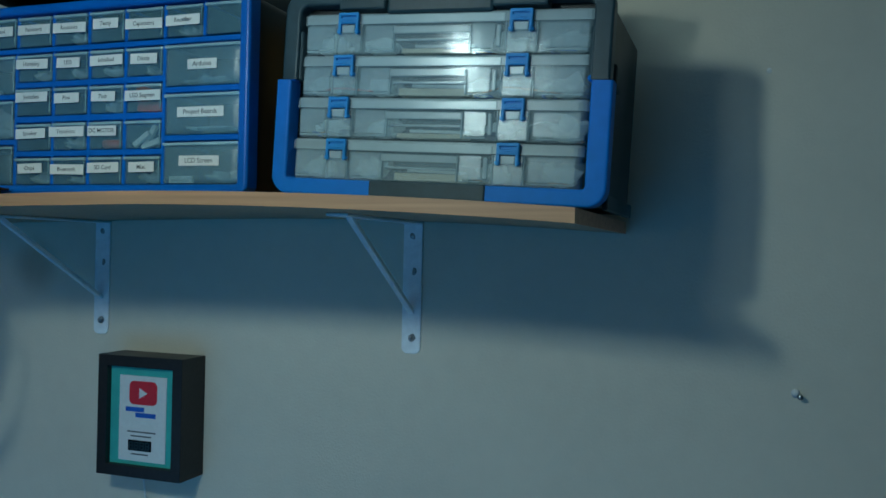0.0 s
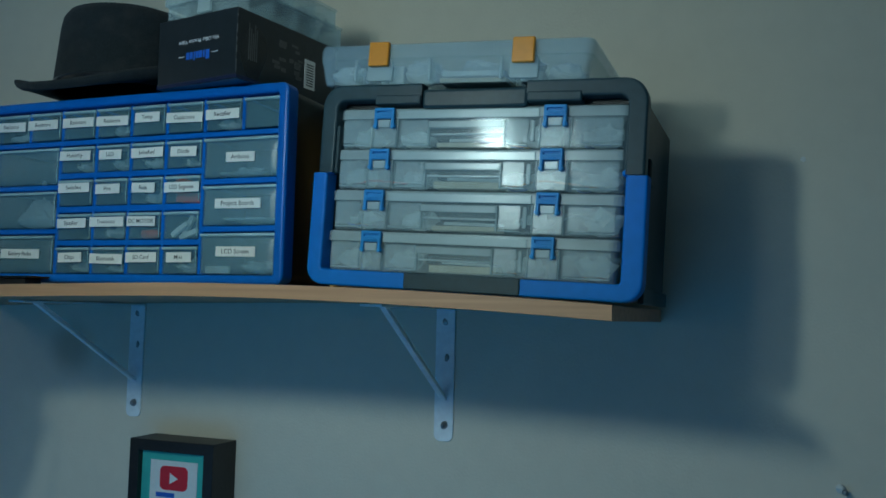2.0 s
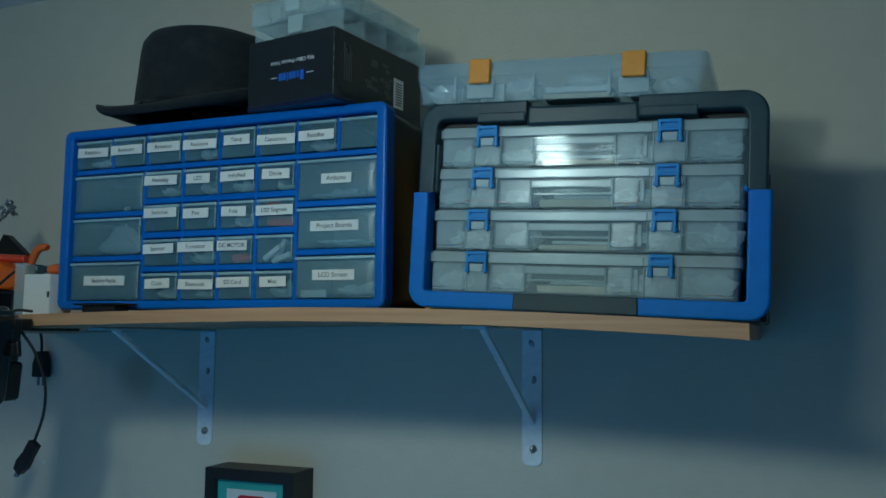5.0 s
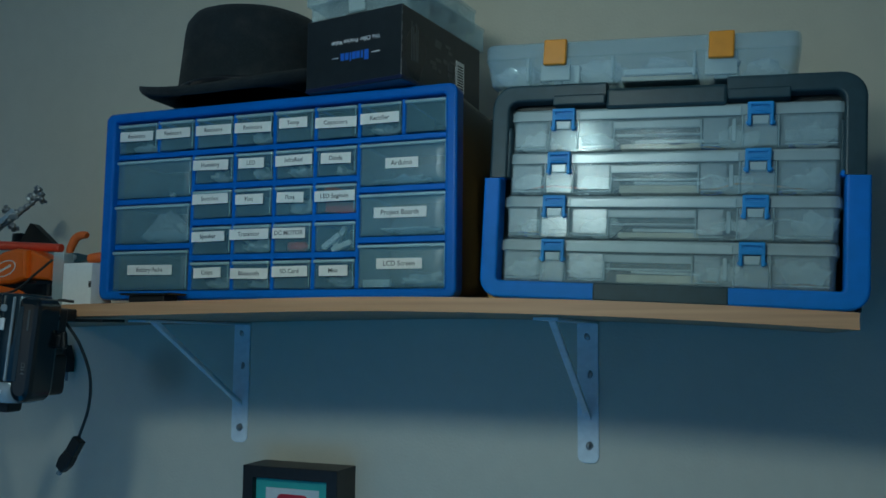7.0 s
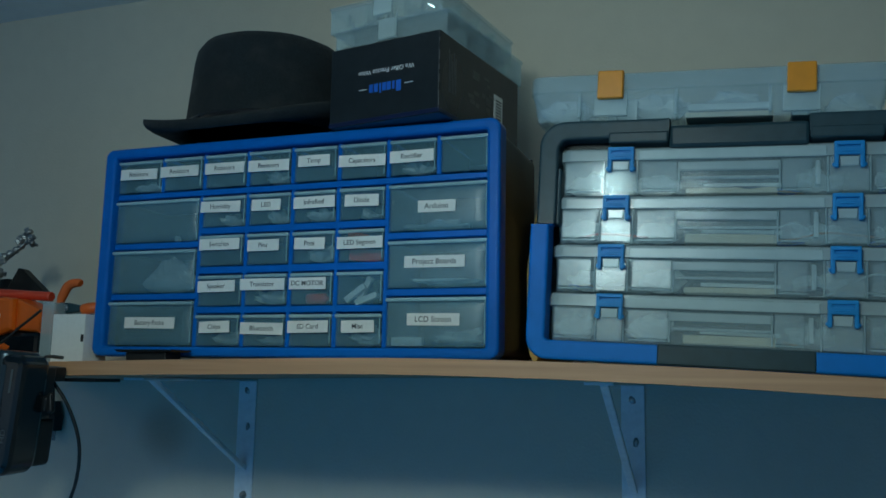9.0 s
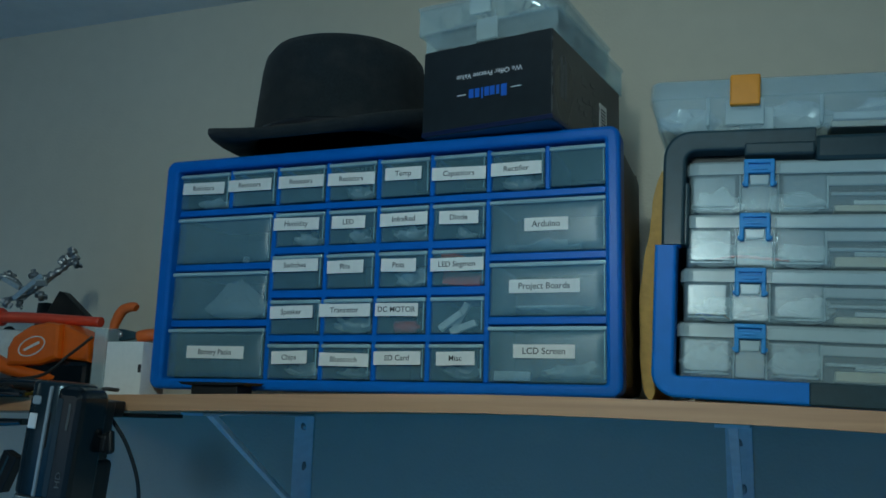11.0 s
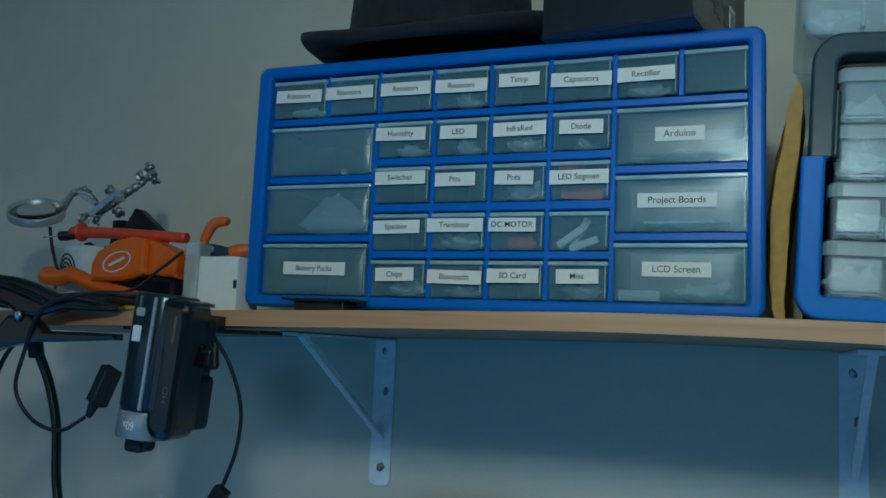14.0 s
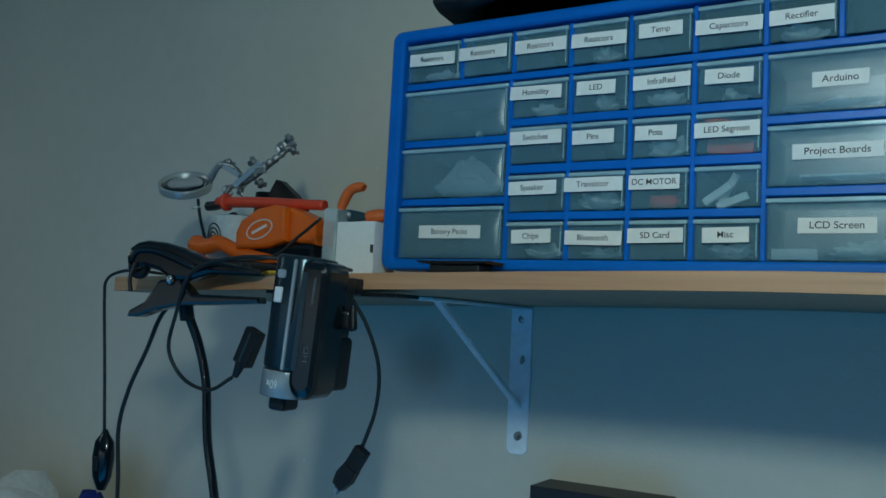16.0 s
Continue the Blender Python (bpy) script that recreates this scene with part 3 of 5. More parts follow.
# ---- the rack of four cases ----
RACK = pose(0.731, 0.024, 1.5435, 0, 2.55, 0)


def rack():
    r = thing("case_rack", RACK, "black and blue plastic carrying rack holding four clear cases", "storage rack")
    n = 8
    for x0, x1 in ((-0.190, -0.184), (0.184, 0.197)):
        part("side_wall", box(x0, x1, 0.010, 0.245, 0.003, 0.228, 0.002), BLACK, r, "black plastic side wall")
    part("bottom_panel", box(-0.184, 0.184, 0.012, 0.245, 0.004, 0.012), BLACK, r)
    part("top_panel", box(-0.184, 0.184, 0.012, 0.245, 0.222, 0.228), BLACK, r)
    part("back_panel", box(-0.184, 0.184, 0.238, 0.245, 0.012, 0.222), BLACK, r)
    part("side_hinge", box(0.196, 0.204, 0.03, 0.07, 0.135, 0.165, 0.004), BLACK, r)
    part("side_foot", box(0.1965, 0.203, 0.03, 0.24, 0.0, 0.018, 0.002), BLACK, r)
    # lower blue bail: two uprights and a bottom bar, with a charcoal insert
    outer, inner = round_rect(-0.2015, 0.207, 0.0, 0.26, 0.022, n), round_rect(-0.182, 0.183, 0.0195, 0.24, 0.004, n)
    half = ring(outer, inner, -0.012, 0.012, bevel=0.003)
    bmesh.ops.bisect_plane(half, geom=half.verts[:] + half.edges[:] + half.faces[:], plane_co=(0, 0, 0.138), plane_no=(0, 0, 1), clear_outer=True)
    bmesh.ops.holes_fill(half, edges=half.edges[:])
    part("lower_bail", half, BLUE2, r, "bright blue plastic lower frame")
    part("grip_insert", box(-0.070, 0.072, -0.0135, 0.010, 0.0005, 0.0200, 0.0015), GREY, r, "charcoal grip insert")
    outer, inner = round_rect(-0.196, 0.203, 0.0, 0.247, 0.026, n), round_rect(-0.1755, 0.1815, 0.0195, 0.2275, 0.010, n)
    for edge, side in ((-0.064, 1), (0.066, -1)):
        half = ring(outer, inner, -0.010, 0.010, bevel=0.003)
        for co, no in (((0, 0, 0.139), (0, 0, -1)), ((edge, 0, 0), (side, 0, 0))):
            bmesh.ops.bisect_plane(half, geom=half.verts[:] + half.edges[:] + half.faces[:], plane_co=co, plane_no=no, clear_outer=True)
            bmesh.ops.holes_fill(half, edges=half.edges[:])
        part("handle_arm", half, GREY, r, "charcoal plastic folding handle arm")
    for x0, x1 in ((-0.124, -0.0645), (0.0665, 0.130)):
        part("handle_pad", box(x0, x1, -0.0115, 0.010, 0.2215, 0.2335, 0.002), GREY, r)
    for x0, x1, z0, z1 in ((-0.1805, -0.172, 0.139, 0.198), (0.178, 0.1865, 0.139, 0.198)):
        part("arm_rib", box(x0, x1, -0.006, 0.010, z0, z1, 0.002), GREY, r)
    part("handle_grip", box(-0.0645, 0.0665, -0.007, 0.012, 0.2165, 0.2405, 0.004), GREY, r, "smooth charcoal grip")
    for s in (-1, 1):
        part("hinge_pin", lathe([(0, 0), (0.0036, 0), (0.0036, 0.010), (0.003, 0.012), (0, 0.012)], 16, m=pose(s * 0.1815, 0.004, 0.141, 90)), BLUE2, r)
    return r


rack()


def clear_case(m, w, d, h, latches, splits, latch_mat, label, latch_w=0.0262):
    """A flat clear case: lid with a skirt, base with flat raised windows, a finger recess and two latches. Its front is at y = 0, centred on x."""
    c = thing("parts_case", m, label, "parts case", "clear cases in the rack")
    x0, hb = -w / 2, h * 0.735
    X = lambda f: x0 + w * f
    tilt = lambda: pose(0, 0, 0, random.uniform(-2.4, -1.4), 0, random.uniform(-0.5, 0.5))
    base = tub(w - 0.005, d - 0.004, 0.0004, hb + 0.003, 0.011, 0.0014, 0.0010)
    base.transform(pose(0, 0.0016, 0))
    b = part("base", base, CASE, c)

    def window(f0, f1, z0, z1, out, mats=CASE_PANEL, name="front_panel"):
        cx, cz = (X(f0) + X(f1)) / 2, (z0 + z1) / 2
        hw, hz = (X(f1) - X(f0)) / 2, (z1 - z0) / 2
        bm = prism(round_rect(-hw, hw, -hz, hz, 0.0018, 3), -0.0006, 0.0008, 0.0005)
        bm.transform(pose(cx, out, cz) @ tilt())
        return part(name, bm, mats, b)

    la, lb = latches
    for f0, f1 in ((0.022, la[0] - 0.012), (la[1] + 0.012, 0.332), (0.604, 0.676), (lb[1] + 0.014, 0.974)):
        window(f0, f1, hb * 0.17, hb * 0.93, 0.0012)
        part("ledge", box(X(f0), X(f1), 0.0006, 0.0034, hb * 0.09, hb * 0.14, 0.0006, 1), CASE_RIM, b)
    for f0, f1 in latches:
        window(f0 + 0.004, f1 - 0.004, hb * 0.05, hb * 0.97, -0.0010, name="catch_pad")
        for f in (f0, f1):
            part("panel_edge", box(X(f) - 0.0008, X(f) + 0.0008, -0.0020, 0.004, hb * 0.03, hb * 0.98, 0.0006, 1), CASE_RIM, b)
    # the finger recess: two ledges, an open slot and upright ends
    part("finger_bar", box(X(0.338), X(0.596), -0.0016, 0.004, hb * 0.66, hb * 0.90, 0.0012), CASE_RIM, b)
    part("moulded_rib", box(X(0.345), X(0.596), -0.0008, 0.004, hb * 0.42, hb * 0.50, 0.0008, 1), CASE_RIM, b)
    for f in (0.338, 0.598):
        part("post", box(X(f) - 0.0009, X(f) + 0.0009, -0.0014, 0.004, 0.003, hb * 0.92, 0.0006, 1), CASE_RIM, b)
    part("clip_post", box(X(0.684), X(0.684) + 0.0050, -0.0022, 0.004, hb * 0.20, hb * 0.88, 0.0014), CASE_RIM, b, "milky upright clip")
    for s in splits:
        part("divider", box(X(s) - 0.0006, X(s) + 0.0006, 0.006, d * 0.8, 0.004, hb - 0.002), CASE, b)
    part("divider", box(x0 + 0.009, -x0 - 0.009, d * 0.32, d * 0.32 + 0.0012, 0.004, hb - 0.003), CASE, b)
    top = cover(w, d, hb, h, 0.012, 0.0014, 0.0035)
    top.transform(pose(0, -0.0004, 0))
    part("lid", top, CASE_RIM, c, "hazy clear plastic lid")
    part("lid_lip", box(X(la[1]) + 0.001, X(lb[0]) - 0.001, -0.0030, 0.0, hb - 0.0010, h * 0.93, 0.0012), CASE_RIM, c, "hazy moulded lip of the lid")
    for f0, f1 in latches:
        cx, lw = (X(f0) + X(f1)) / 2, latch_w / 2
        lat = box(cx - lw, cx + lw, -0.0068, -0.0020, h * 0.90, h * 0.985, 0.0010)
        box(cx - lw, cx + lw, -0.0068, -0.0020, h * 0.715, h * 0.845, 0.0010, dst=lat)
        for sx in (-1, 1):
            a, e = sorted((cx + sx * lw * 0.70, cx + sx * lw))
            box(a, e, -0.0066, -0.0020, h * 0.47, h * 0.93, 0.0009, dst=lat)
            a, e = sorted((cx + sx * lw * 0.78, cx + sx * lw * 1.12))
            box(a, e, -0.0060, -0.0016, h * 0.50, h * 0.565, 0.0007, 1, dst=lat)
        box(cx - lw * 0.80, cx + lw * 0.80, -0.0040, -0.0020, h * 0.83, h * 0.92, dst=lat)
        box(cx - lw * 0.55, cx + lw * 0.55, -0.0078, -0.0062, h * 0.765, h * 0.790, 0.0005, 1, dst=lat)
        part("latch", lat, latch_mat, c, "moulded blue plastic latch")
        tab = prism([(cx - lw * 0.66, h * 0.69), (cx + lw * 0.66, h * 0.69), (cx + lw * 0.58, h * 0.50), (cx - lw * 0.58, h * 0.50)], -0.0062, -0.0022, 0.0012)
        part("latch_tab", tab, CASE_RIM, c, "hazy clear tab under the latch")
    return c


for k in range(4):
    z = 0.0195 + 0.0500 * (3 - k)
    dx = (0.0050, 0.0034, 0.0018, -0.0007)[k]
    lat = [((0.135, 0.225), (0.715, 0.815)), ((0.130, 0.220), (0.715, 0.815)), ((0.125, 0.215), (0.715, 0.815)), ((0.14, 0.215), (0.715, 0.815))][k]
    clear_case(RACK @ pose(dx - 0.0005, -0.0035, z), 0.3615, 0.210, 0.0494, lat, (0.335, 0.59, 0.86), LATCH,
               "clear flat parts case with two blue latches in the rack")

# what lies in the cases: card strips, coils of wire, small parts
random.seed(11)
for k in range(4):
    z = 0.0195 + 0.0500 * (3 - k) + 0.0036
    single("card_stack", box(-0.046, 0.040, 0, 0.02, 0, 0.0055 + 0.003 * (k % 2), 0.0006, 1), CREAM, "stack of pale cards inside a clear case", "cards", RACK @ pose(-0.002, 0.0085, z, 0, 0, random.uniform(-2, 2)), "cards in the cases")
    single("card_strip", box(-0.030, 0.044, 0, 0.003, 0, 0.0035, 0.0004, 1), PAPER, "white card strip inside a clear case", "cards", RACK @ pose(-0.002, 0.0095, z + 0.0065 + 0.003 * (k % 2), 0, random.uniform(-1, 1), 0), "cards in the cases")
    for _ in range(3):
        x, q = random.choice((-0.145, 0.145, 0.06)) + random.uniform(-0.014, 0.014), random.uniform(0.008, 0.014)
        y = random.uniform(0.024, 0.034)
        loop = [(x + q * 1.1 * math.cos(a), y + q * math.sin(a), 0.0022 + 0.004 * random.random()) for a in (0, 1, 2, 3, 4, 5, 6.1)]
        single("wire_coil", tube(loop, 0.0009, 6, 4), random.choice((COPPER, CABLE, INK_BLUE)), "thin coiled wire inside a clear case", "wire", RACK @ pose(0, 0, z), "wires in the cases")

for k in range(4):
    z = 0.0195 + 0.0500 * (3 - k) + 0.0036
    for x, mats in ((-0.150, PAPER), (-0.075, PAPER), (0.075, BAG), (0.150, BAG)):
        single("parts_bag", crumpled(0.042, 0.024, 0.021 + 0.006 * random.random(), 20.0 + k + x * 50, 3, 0.5), mats if (k + int(x * 100)) % 2 else BAG, "small crumpled bag of parts inside a clear case", "plastic bag", RACK @ pose(x + random.uniform(-0.006, 0.006), 0.024 + 0.01 * random.random(), z), "bags in the cases")

for row, pts, r, mats, label in (
        (2, [(0.108, 0.012, 0.016), (0.125, 0.010, 0.022), (0.150, 0.012, 0.017), (0.165, 0.016, 0.006), (0.150, 0.022, 0.004), (0.118, 0.024, 0.006)], 0.0009, PAPER, "thin white wire loop inside a clear case"),
        (1, [(-0.045, 0.010, 0.003), (-0.005, 0.009, 0.008), (0.045, 0.012, 0.004), (0.085, 0.010, 0.011), (0.150, 0.014, 0.004)], 0.0010, COPPER, "thin copper wire along the front of a clear case"),
        (1, [(0.020, 0.011, 0.006), (0.050, 0.010, 0.020), (0.062, 0.012, 0.014), (0.050, 0.015, 0.004)], 0.0008, PAPER, "thin white wire loop inside a clear case"),
        (1, [(-0.155, 0.012, 0.005), (-0.130, 0.010, 0.009), (-0.085, 0.012, 0.006)], 0.0012, RED, "red wire inside a clear case"),
        (2, [(-0.150, 0.011, 0.008), (-0.120, 0.010, 0.004), (-0.080, 0.012, 0.005)], 0.0012, SCREW, "grey wire inside a clear case")):
    single("wire", tube(pts, r, 6, 6), mats, label, "wire", RACK @ pose(0, 0.004, 0.0231 + 0.05 * (3 - row)), "wires in the cases")
for row, x, w2 in ((2, -0.118, 0.024), (0, 0.010, 0.060), (2, 0.070, 0.030)):
    single("dark_part", crumpled(w2, 0.016, 0.009, row * 7.0 + x, 2), CARTON_BLUE, "small dark blue part lying in a clear case", "part", RACK @ pose(x, 0.016, 0.0231 + 0.05 * (3 - row)), "dark parts in the cases")

# the separate tray with orange latches on top of the rack
TOP = RACK @ pose(-0.0362, -0.004, 0.2490, 0, 0.6, 0)


def wide_case():
    c = thing("organizer_case", TOP, "milky flat organizer case with orange latches on the rack", "organizer case")
    w, d, h = 0.351, 0.215, 0.0495
    base = part("base", tub(w - 0.004, d, 0.0, h * 0.62, 0.010, 0.0016, 0.007), MILKY, c)
    part("lid", cover(w, d + 0.002, h * 0.60, h, 0.012, 0.0015, 0.004), MILKY, c)
    X = lambda f: -w / 2 + w * f
    for f in (0.155, 0.265, 0.435, 0.690, 0.790):
        part("divider", box(X(f) - 0.0008, X(f) + 0.0008, 0.010, d - 0.012, 0.003, h * 0.60), MILKY, base)
    for x0 in (-0.1015, 0.0815):
        part("latch", box(x0, x0 + 0.0265, -0.0075, -0.001, h * 0.40, h * 1.0, 0.0016), AMBER, c, "flat amber-orange plastic latch")
        part("catch_pad", box(x0 - 0.004, x0 + 0.0305, -0.0012, 0.0052, h * 0.06, h * 0.58, 0.0012), CASE_RIM, c)
    for f in (0.155, 0.435, 0.690):
        part("front_rib", box(X(f) - 0.0016, X(f) + 0.0016, -0.0012, 0.006, 0.003, h * 0.62, 0.0007, 1), CASE_RIM, c)
    return c


wide_case()


# ---- hat ----
def hat():
    h = thing("bowler_hat", pose(0.1645, 0.098, 1.8030), "black felt hat with a curled brim on top of the cabinet", "hat")
    bm = bmesh.new()
    n, rows = 72, []
    prof = [(0.100, 0.034), (0.108, 0.0315), (0.118, 0.031), (0.130, 0.0315), (0.142, 0.034), (0.150, 0.039), (0.154, 0.045)]
    for thick in (0.0, 0.0055):
        for r, z in (prof if not thick else [(a, b - thick) for a, b in prof[::-1]]):
            row = []
            for k in range(n):
                a = 2 * math.pi * k / n
                s, c = math.sin(a), math.cos(a)
                q = (r - 0.10) / 0.054
                dip = -0.030 * q ** 1.1 * s * s + 0.011 * q * c * c
                row.append(bm.verts.new((r * 1.02 * c, r * 0.96 * s, z + dip)))
            rows.append(row)
    for a, b in zip(rows, rows[1:] + rows[:1]):
        for k in range(n):
            bm.faces.new((a[k], a[(k + 1) % n], b[(k + 1) % n], b[k])).smooth = True
    bmesh.ops.recalc_face_normals(bm, faces=bm.faces[:])
    part("brim", bm, FELT, h, "curled felt brim")
    crown = lathe([(0.1035, 0.030), (0.1025, 0.045), (0.100, 0.075), (0.0975, 0.105), (0.0960, 0.120), (0.0935, 0.133), (0.0865, 0.143), (0.070, 0.149), (0.04, 0.152), (0, 0.153)], 64)
    for v in crown.verts:
        v.co.x, v.co.y = v.co.x * 1.02, v.co.y * 0.97
        v.co.z += 0.003 * noise.noise(v.co * 16)
    part("crown", crown, FELT, h)
    part("band", lathe([(0.1042, 0.0335), (0.1046, 0.036), (0.1038, 0.0395), (0.1030, 0.0395)], 64, m=Matrix.Diagonal((1.022, 0.972, 1, 1))), BAND, h, "thin satin band")
    return h


hat()


# ---- black carton with upside-down print ----
def carton():
    c = thing("black_carton", pose(0.381, -0.026, 1.8032, 0, 0, -10), "black cardboard product box lying upside down on the cabinet", "box")
    w, d, h = 0.141, 0.195, 0.0905
    part("body", box(-w / 2, w / 2, 0, d, 0, h, 0.0012, 2), CARTON, c)
    # the blue cabinet's reflection at the foot, put on as a coloured band
    part("reflected_blue_band", box(-w / 2 - 0.0004, w / 2 + 0.0004, -0.0004, d + 0.0004, 0.0006, 0.0052, 0.0003, 1), CARTON_BLUE, c, "dark blue band holding the cabinet's reflection")
    part("slogan", words("We Offer Precise Value", 0.0074, 0.004, -0.0007, 0.0565, flip=True), INK_WHITE, c, "white slogan printed upside down")
    mark = bmesh.new()
    for k, (x, lw, lh) in enumerate(((-0.018, 0.005, 0.009), (-0.0115, 0.005, 0.009), (-0.006, 0.002, 0.011), (-0.001, 0.005, 0.009), (0.005, 0.005, 0.009), (0.011, 0.003, 0.009), (0.0175, 0.006, 0.012))):
        box(x - lw / 2 + 0.003, x + lw / 2 + 0.003, -0.0008, -0.0003, 0.0425 - lh, 0.0425, 0.0, dst=mark)
    part("brand_mark", mark, INK_BLUE, c, "blue brand mark")
    for a, e in ((-0.031, -0.021), (0.028, 0.039)):
        part("rule", box(a, e, -0.0008, -0.0003, 0.0375, 0.0384), INK_WHITE, c)
    # rubbed edges of the cardboard
    for k in range(9):
        z = 0.006 + 0.078 * random.random()
        part("worn_edge", box(w / 2 - 0.0006, w / 2 + 0.0003, -0.0003, 0.0006, z, z + random.uniform(0.002, 0.009)), INK_GREY, c)
        x = random.uniform(-w / 2, w / 2 - 0.012)
        part("worn_edge", box(x, x + random.uniform(0.003, 0.011), -0.0003, 0.0005, h - 0.0006, h + 0.0003), INK_GREY, c)
    side = bmesh.new()
    for k in range(5):
        box(w / 2, w / 2 + 0.0005, 0.020 + 0.0035 * k, 0.0215 + 0.0035 * k, 0.028, 0.075 - 0.006 * (k % 3), dst=side)
    part("bar_code", side, INK_GREY, c, "faint grey bars on the side")
    side = bmesh.new()
    for k in range(16):
        y, z = 0.062 + 0.055 * random.random(), 0.025 + 0.05 * random.random()
        box(w / 2, w / 2 + 0.0005, y, y + 0.006 + 0.01 * random.random(), z, z + 0.002 + 0.004 * random.random(), dst=side)
    part("side_print", side, INK_GREY, c, "faint grey print on the side")
    part("sticker", box(w / 2, w / 2 + 0.0006, 0.128, 0.150, 0.018, 0.058), PAPER, c, "white barcode sticker")
    bars = bmesh.new()
    for k in range(9):
        box(w / 2 + 0.0006, w / 2 + 0.0009, 0.132, 0.146, 0.022 + 0.0036 * k, 0.0235 + 0.0036 * k, dst=bars)
    part("barcode", bars, INK, c)
    return c


carton()


# ---- two small clear organizers on the carton ----
def clear_organizer(m, label):
    c = thing("small_organizer", m, label, "organizer box", "organizers on the carton")
    w, d, h, g = 0.150, 0.185, 0.033, 0.0014
    shell = box(0, w, 0, d, 0, g)
    for b in ((0, w, 0, g), (0, w, d - g, d)):
        box(*b, g, h - 0.004, dst=shell)
    for b in ((0, g, g, d - g), (w - g, w, g, d - g)):
        box(*b, g, h - 0.004, dst=shell)
    base = part("base", shell, CASE, c)
    for k in range(1, 3):
        part("divider", box(w * k / 3 - 0.0006, w * k / 3 + 0.0006, g, d - g, g, h - 0.006), CASE, base)
    for k in range(1, 4):
        part("divider", box(g, w - g, d * k / 4 - 0.0006, d * k / 4 + 0.0006, g, h - 0.006), CASE, base)
    part("lid", box(-0.002, w + 0.002, -0.002, d + 0.002, h - 0.0045, h, 0.0018), MILKY, c, "pale blue clear lid")
    part("latch", box(w / 2 - 0.012, w / 2 + 0.012, -0.006, -0.002, h * 0.3, h, 0.001), CASE_RIM, c)
    return c


ORG = pose(0.303, 0.012, 1.8945, 0, 0, -11)
clear_organizer(ORG, "clear compartment box on the black carton")
clear_organizer(ORG @ pose(-0.012, 0.004, 0.0335, 0, 0, 2), "clear compartment box full of small screws stacked on another")
screws = bmesh.new()
for k in range(150):
    x, y = random.uniform(0.006, 0.145), random.uniform(0.005, 0.18)
    box(-0.005, 0.005, -0.001, 0.001, -0.001, 0.001, dst=screws, m=pose(x, y, 0.004 + 0.016 * random.random(), 360 * random.random(), 360 * random.random(), 360 * random.random()))
tagged(single("screws", screws, CHROME, "loose shiny screws in the compartment box", "screws", ORG @ pose(-0.012, 0.004, 0.0335, 0, 0, 2)), kind="stuff")


# ---- padded envelope ----
def envelope():
    bm = bmesh.new()
    nu, nv = 12, 26
    side = []
    for s in (-1, 1):
        g = []
        for i in range(nu + 1):
            for j in range(nv + 1):
                u, v = i / nu, j / nv
                bulge = 0.0125 * (0.62 + 0.38 * math.sin(math.pi * u)) * math.sin(math.pi * v) ** 0.35
                lean = 0.012 * v * v - 0.004 * math.sin(5 * v) + 0.003 * noise.noise(Vector((u * 3, v * 5, 2.0)))
                crease = 0.0018 * noise.noise(Vector((u * 7, v * 12, s * 3.0)))
                g.append(bm.verts.new((lean + s * (bulge + 0.0006) + crease, u * 0.19, v * 0.236 + 0.004 * math.sin(4 * u))))
        side.append(g)
        for i in range(nu):
            for j in range(nv):
                a = i * (nv + 1) + j
                bm.faces.new((g[a], g[a + 1], g[a + nv + 2], g[a + nv + 1])).smooth = True
    a, b = side
    idx = lambda i, j: i * (nv + 1) + j
    rim = [idx(0, j) for j in range(nv + 1)] + [idx(i, nv) for i in range(1, nu + 1)] + [idx(nu, j) for j in range(nv - 1, -1, -1)] + [idx(i, 0) for i in range(nu - 1, 0, -1)]
    for p, q in zip(rim, rim[1:] + rim[:1]):
        bm.faces.new((a[p], a[q], b[q], b[p]))
    bmesh.ops.recalc_face_normals(bm, faces=bm.faces[:])
    return single("padded_envelope", bm, KRAFT, "yellow kraft padded envelope standing between cabinet and rack", "envelope", pose(0.5200, 0.100, 1.5485))


envelope()


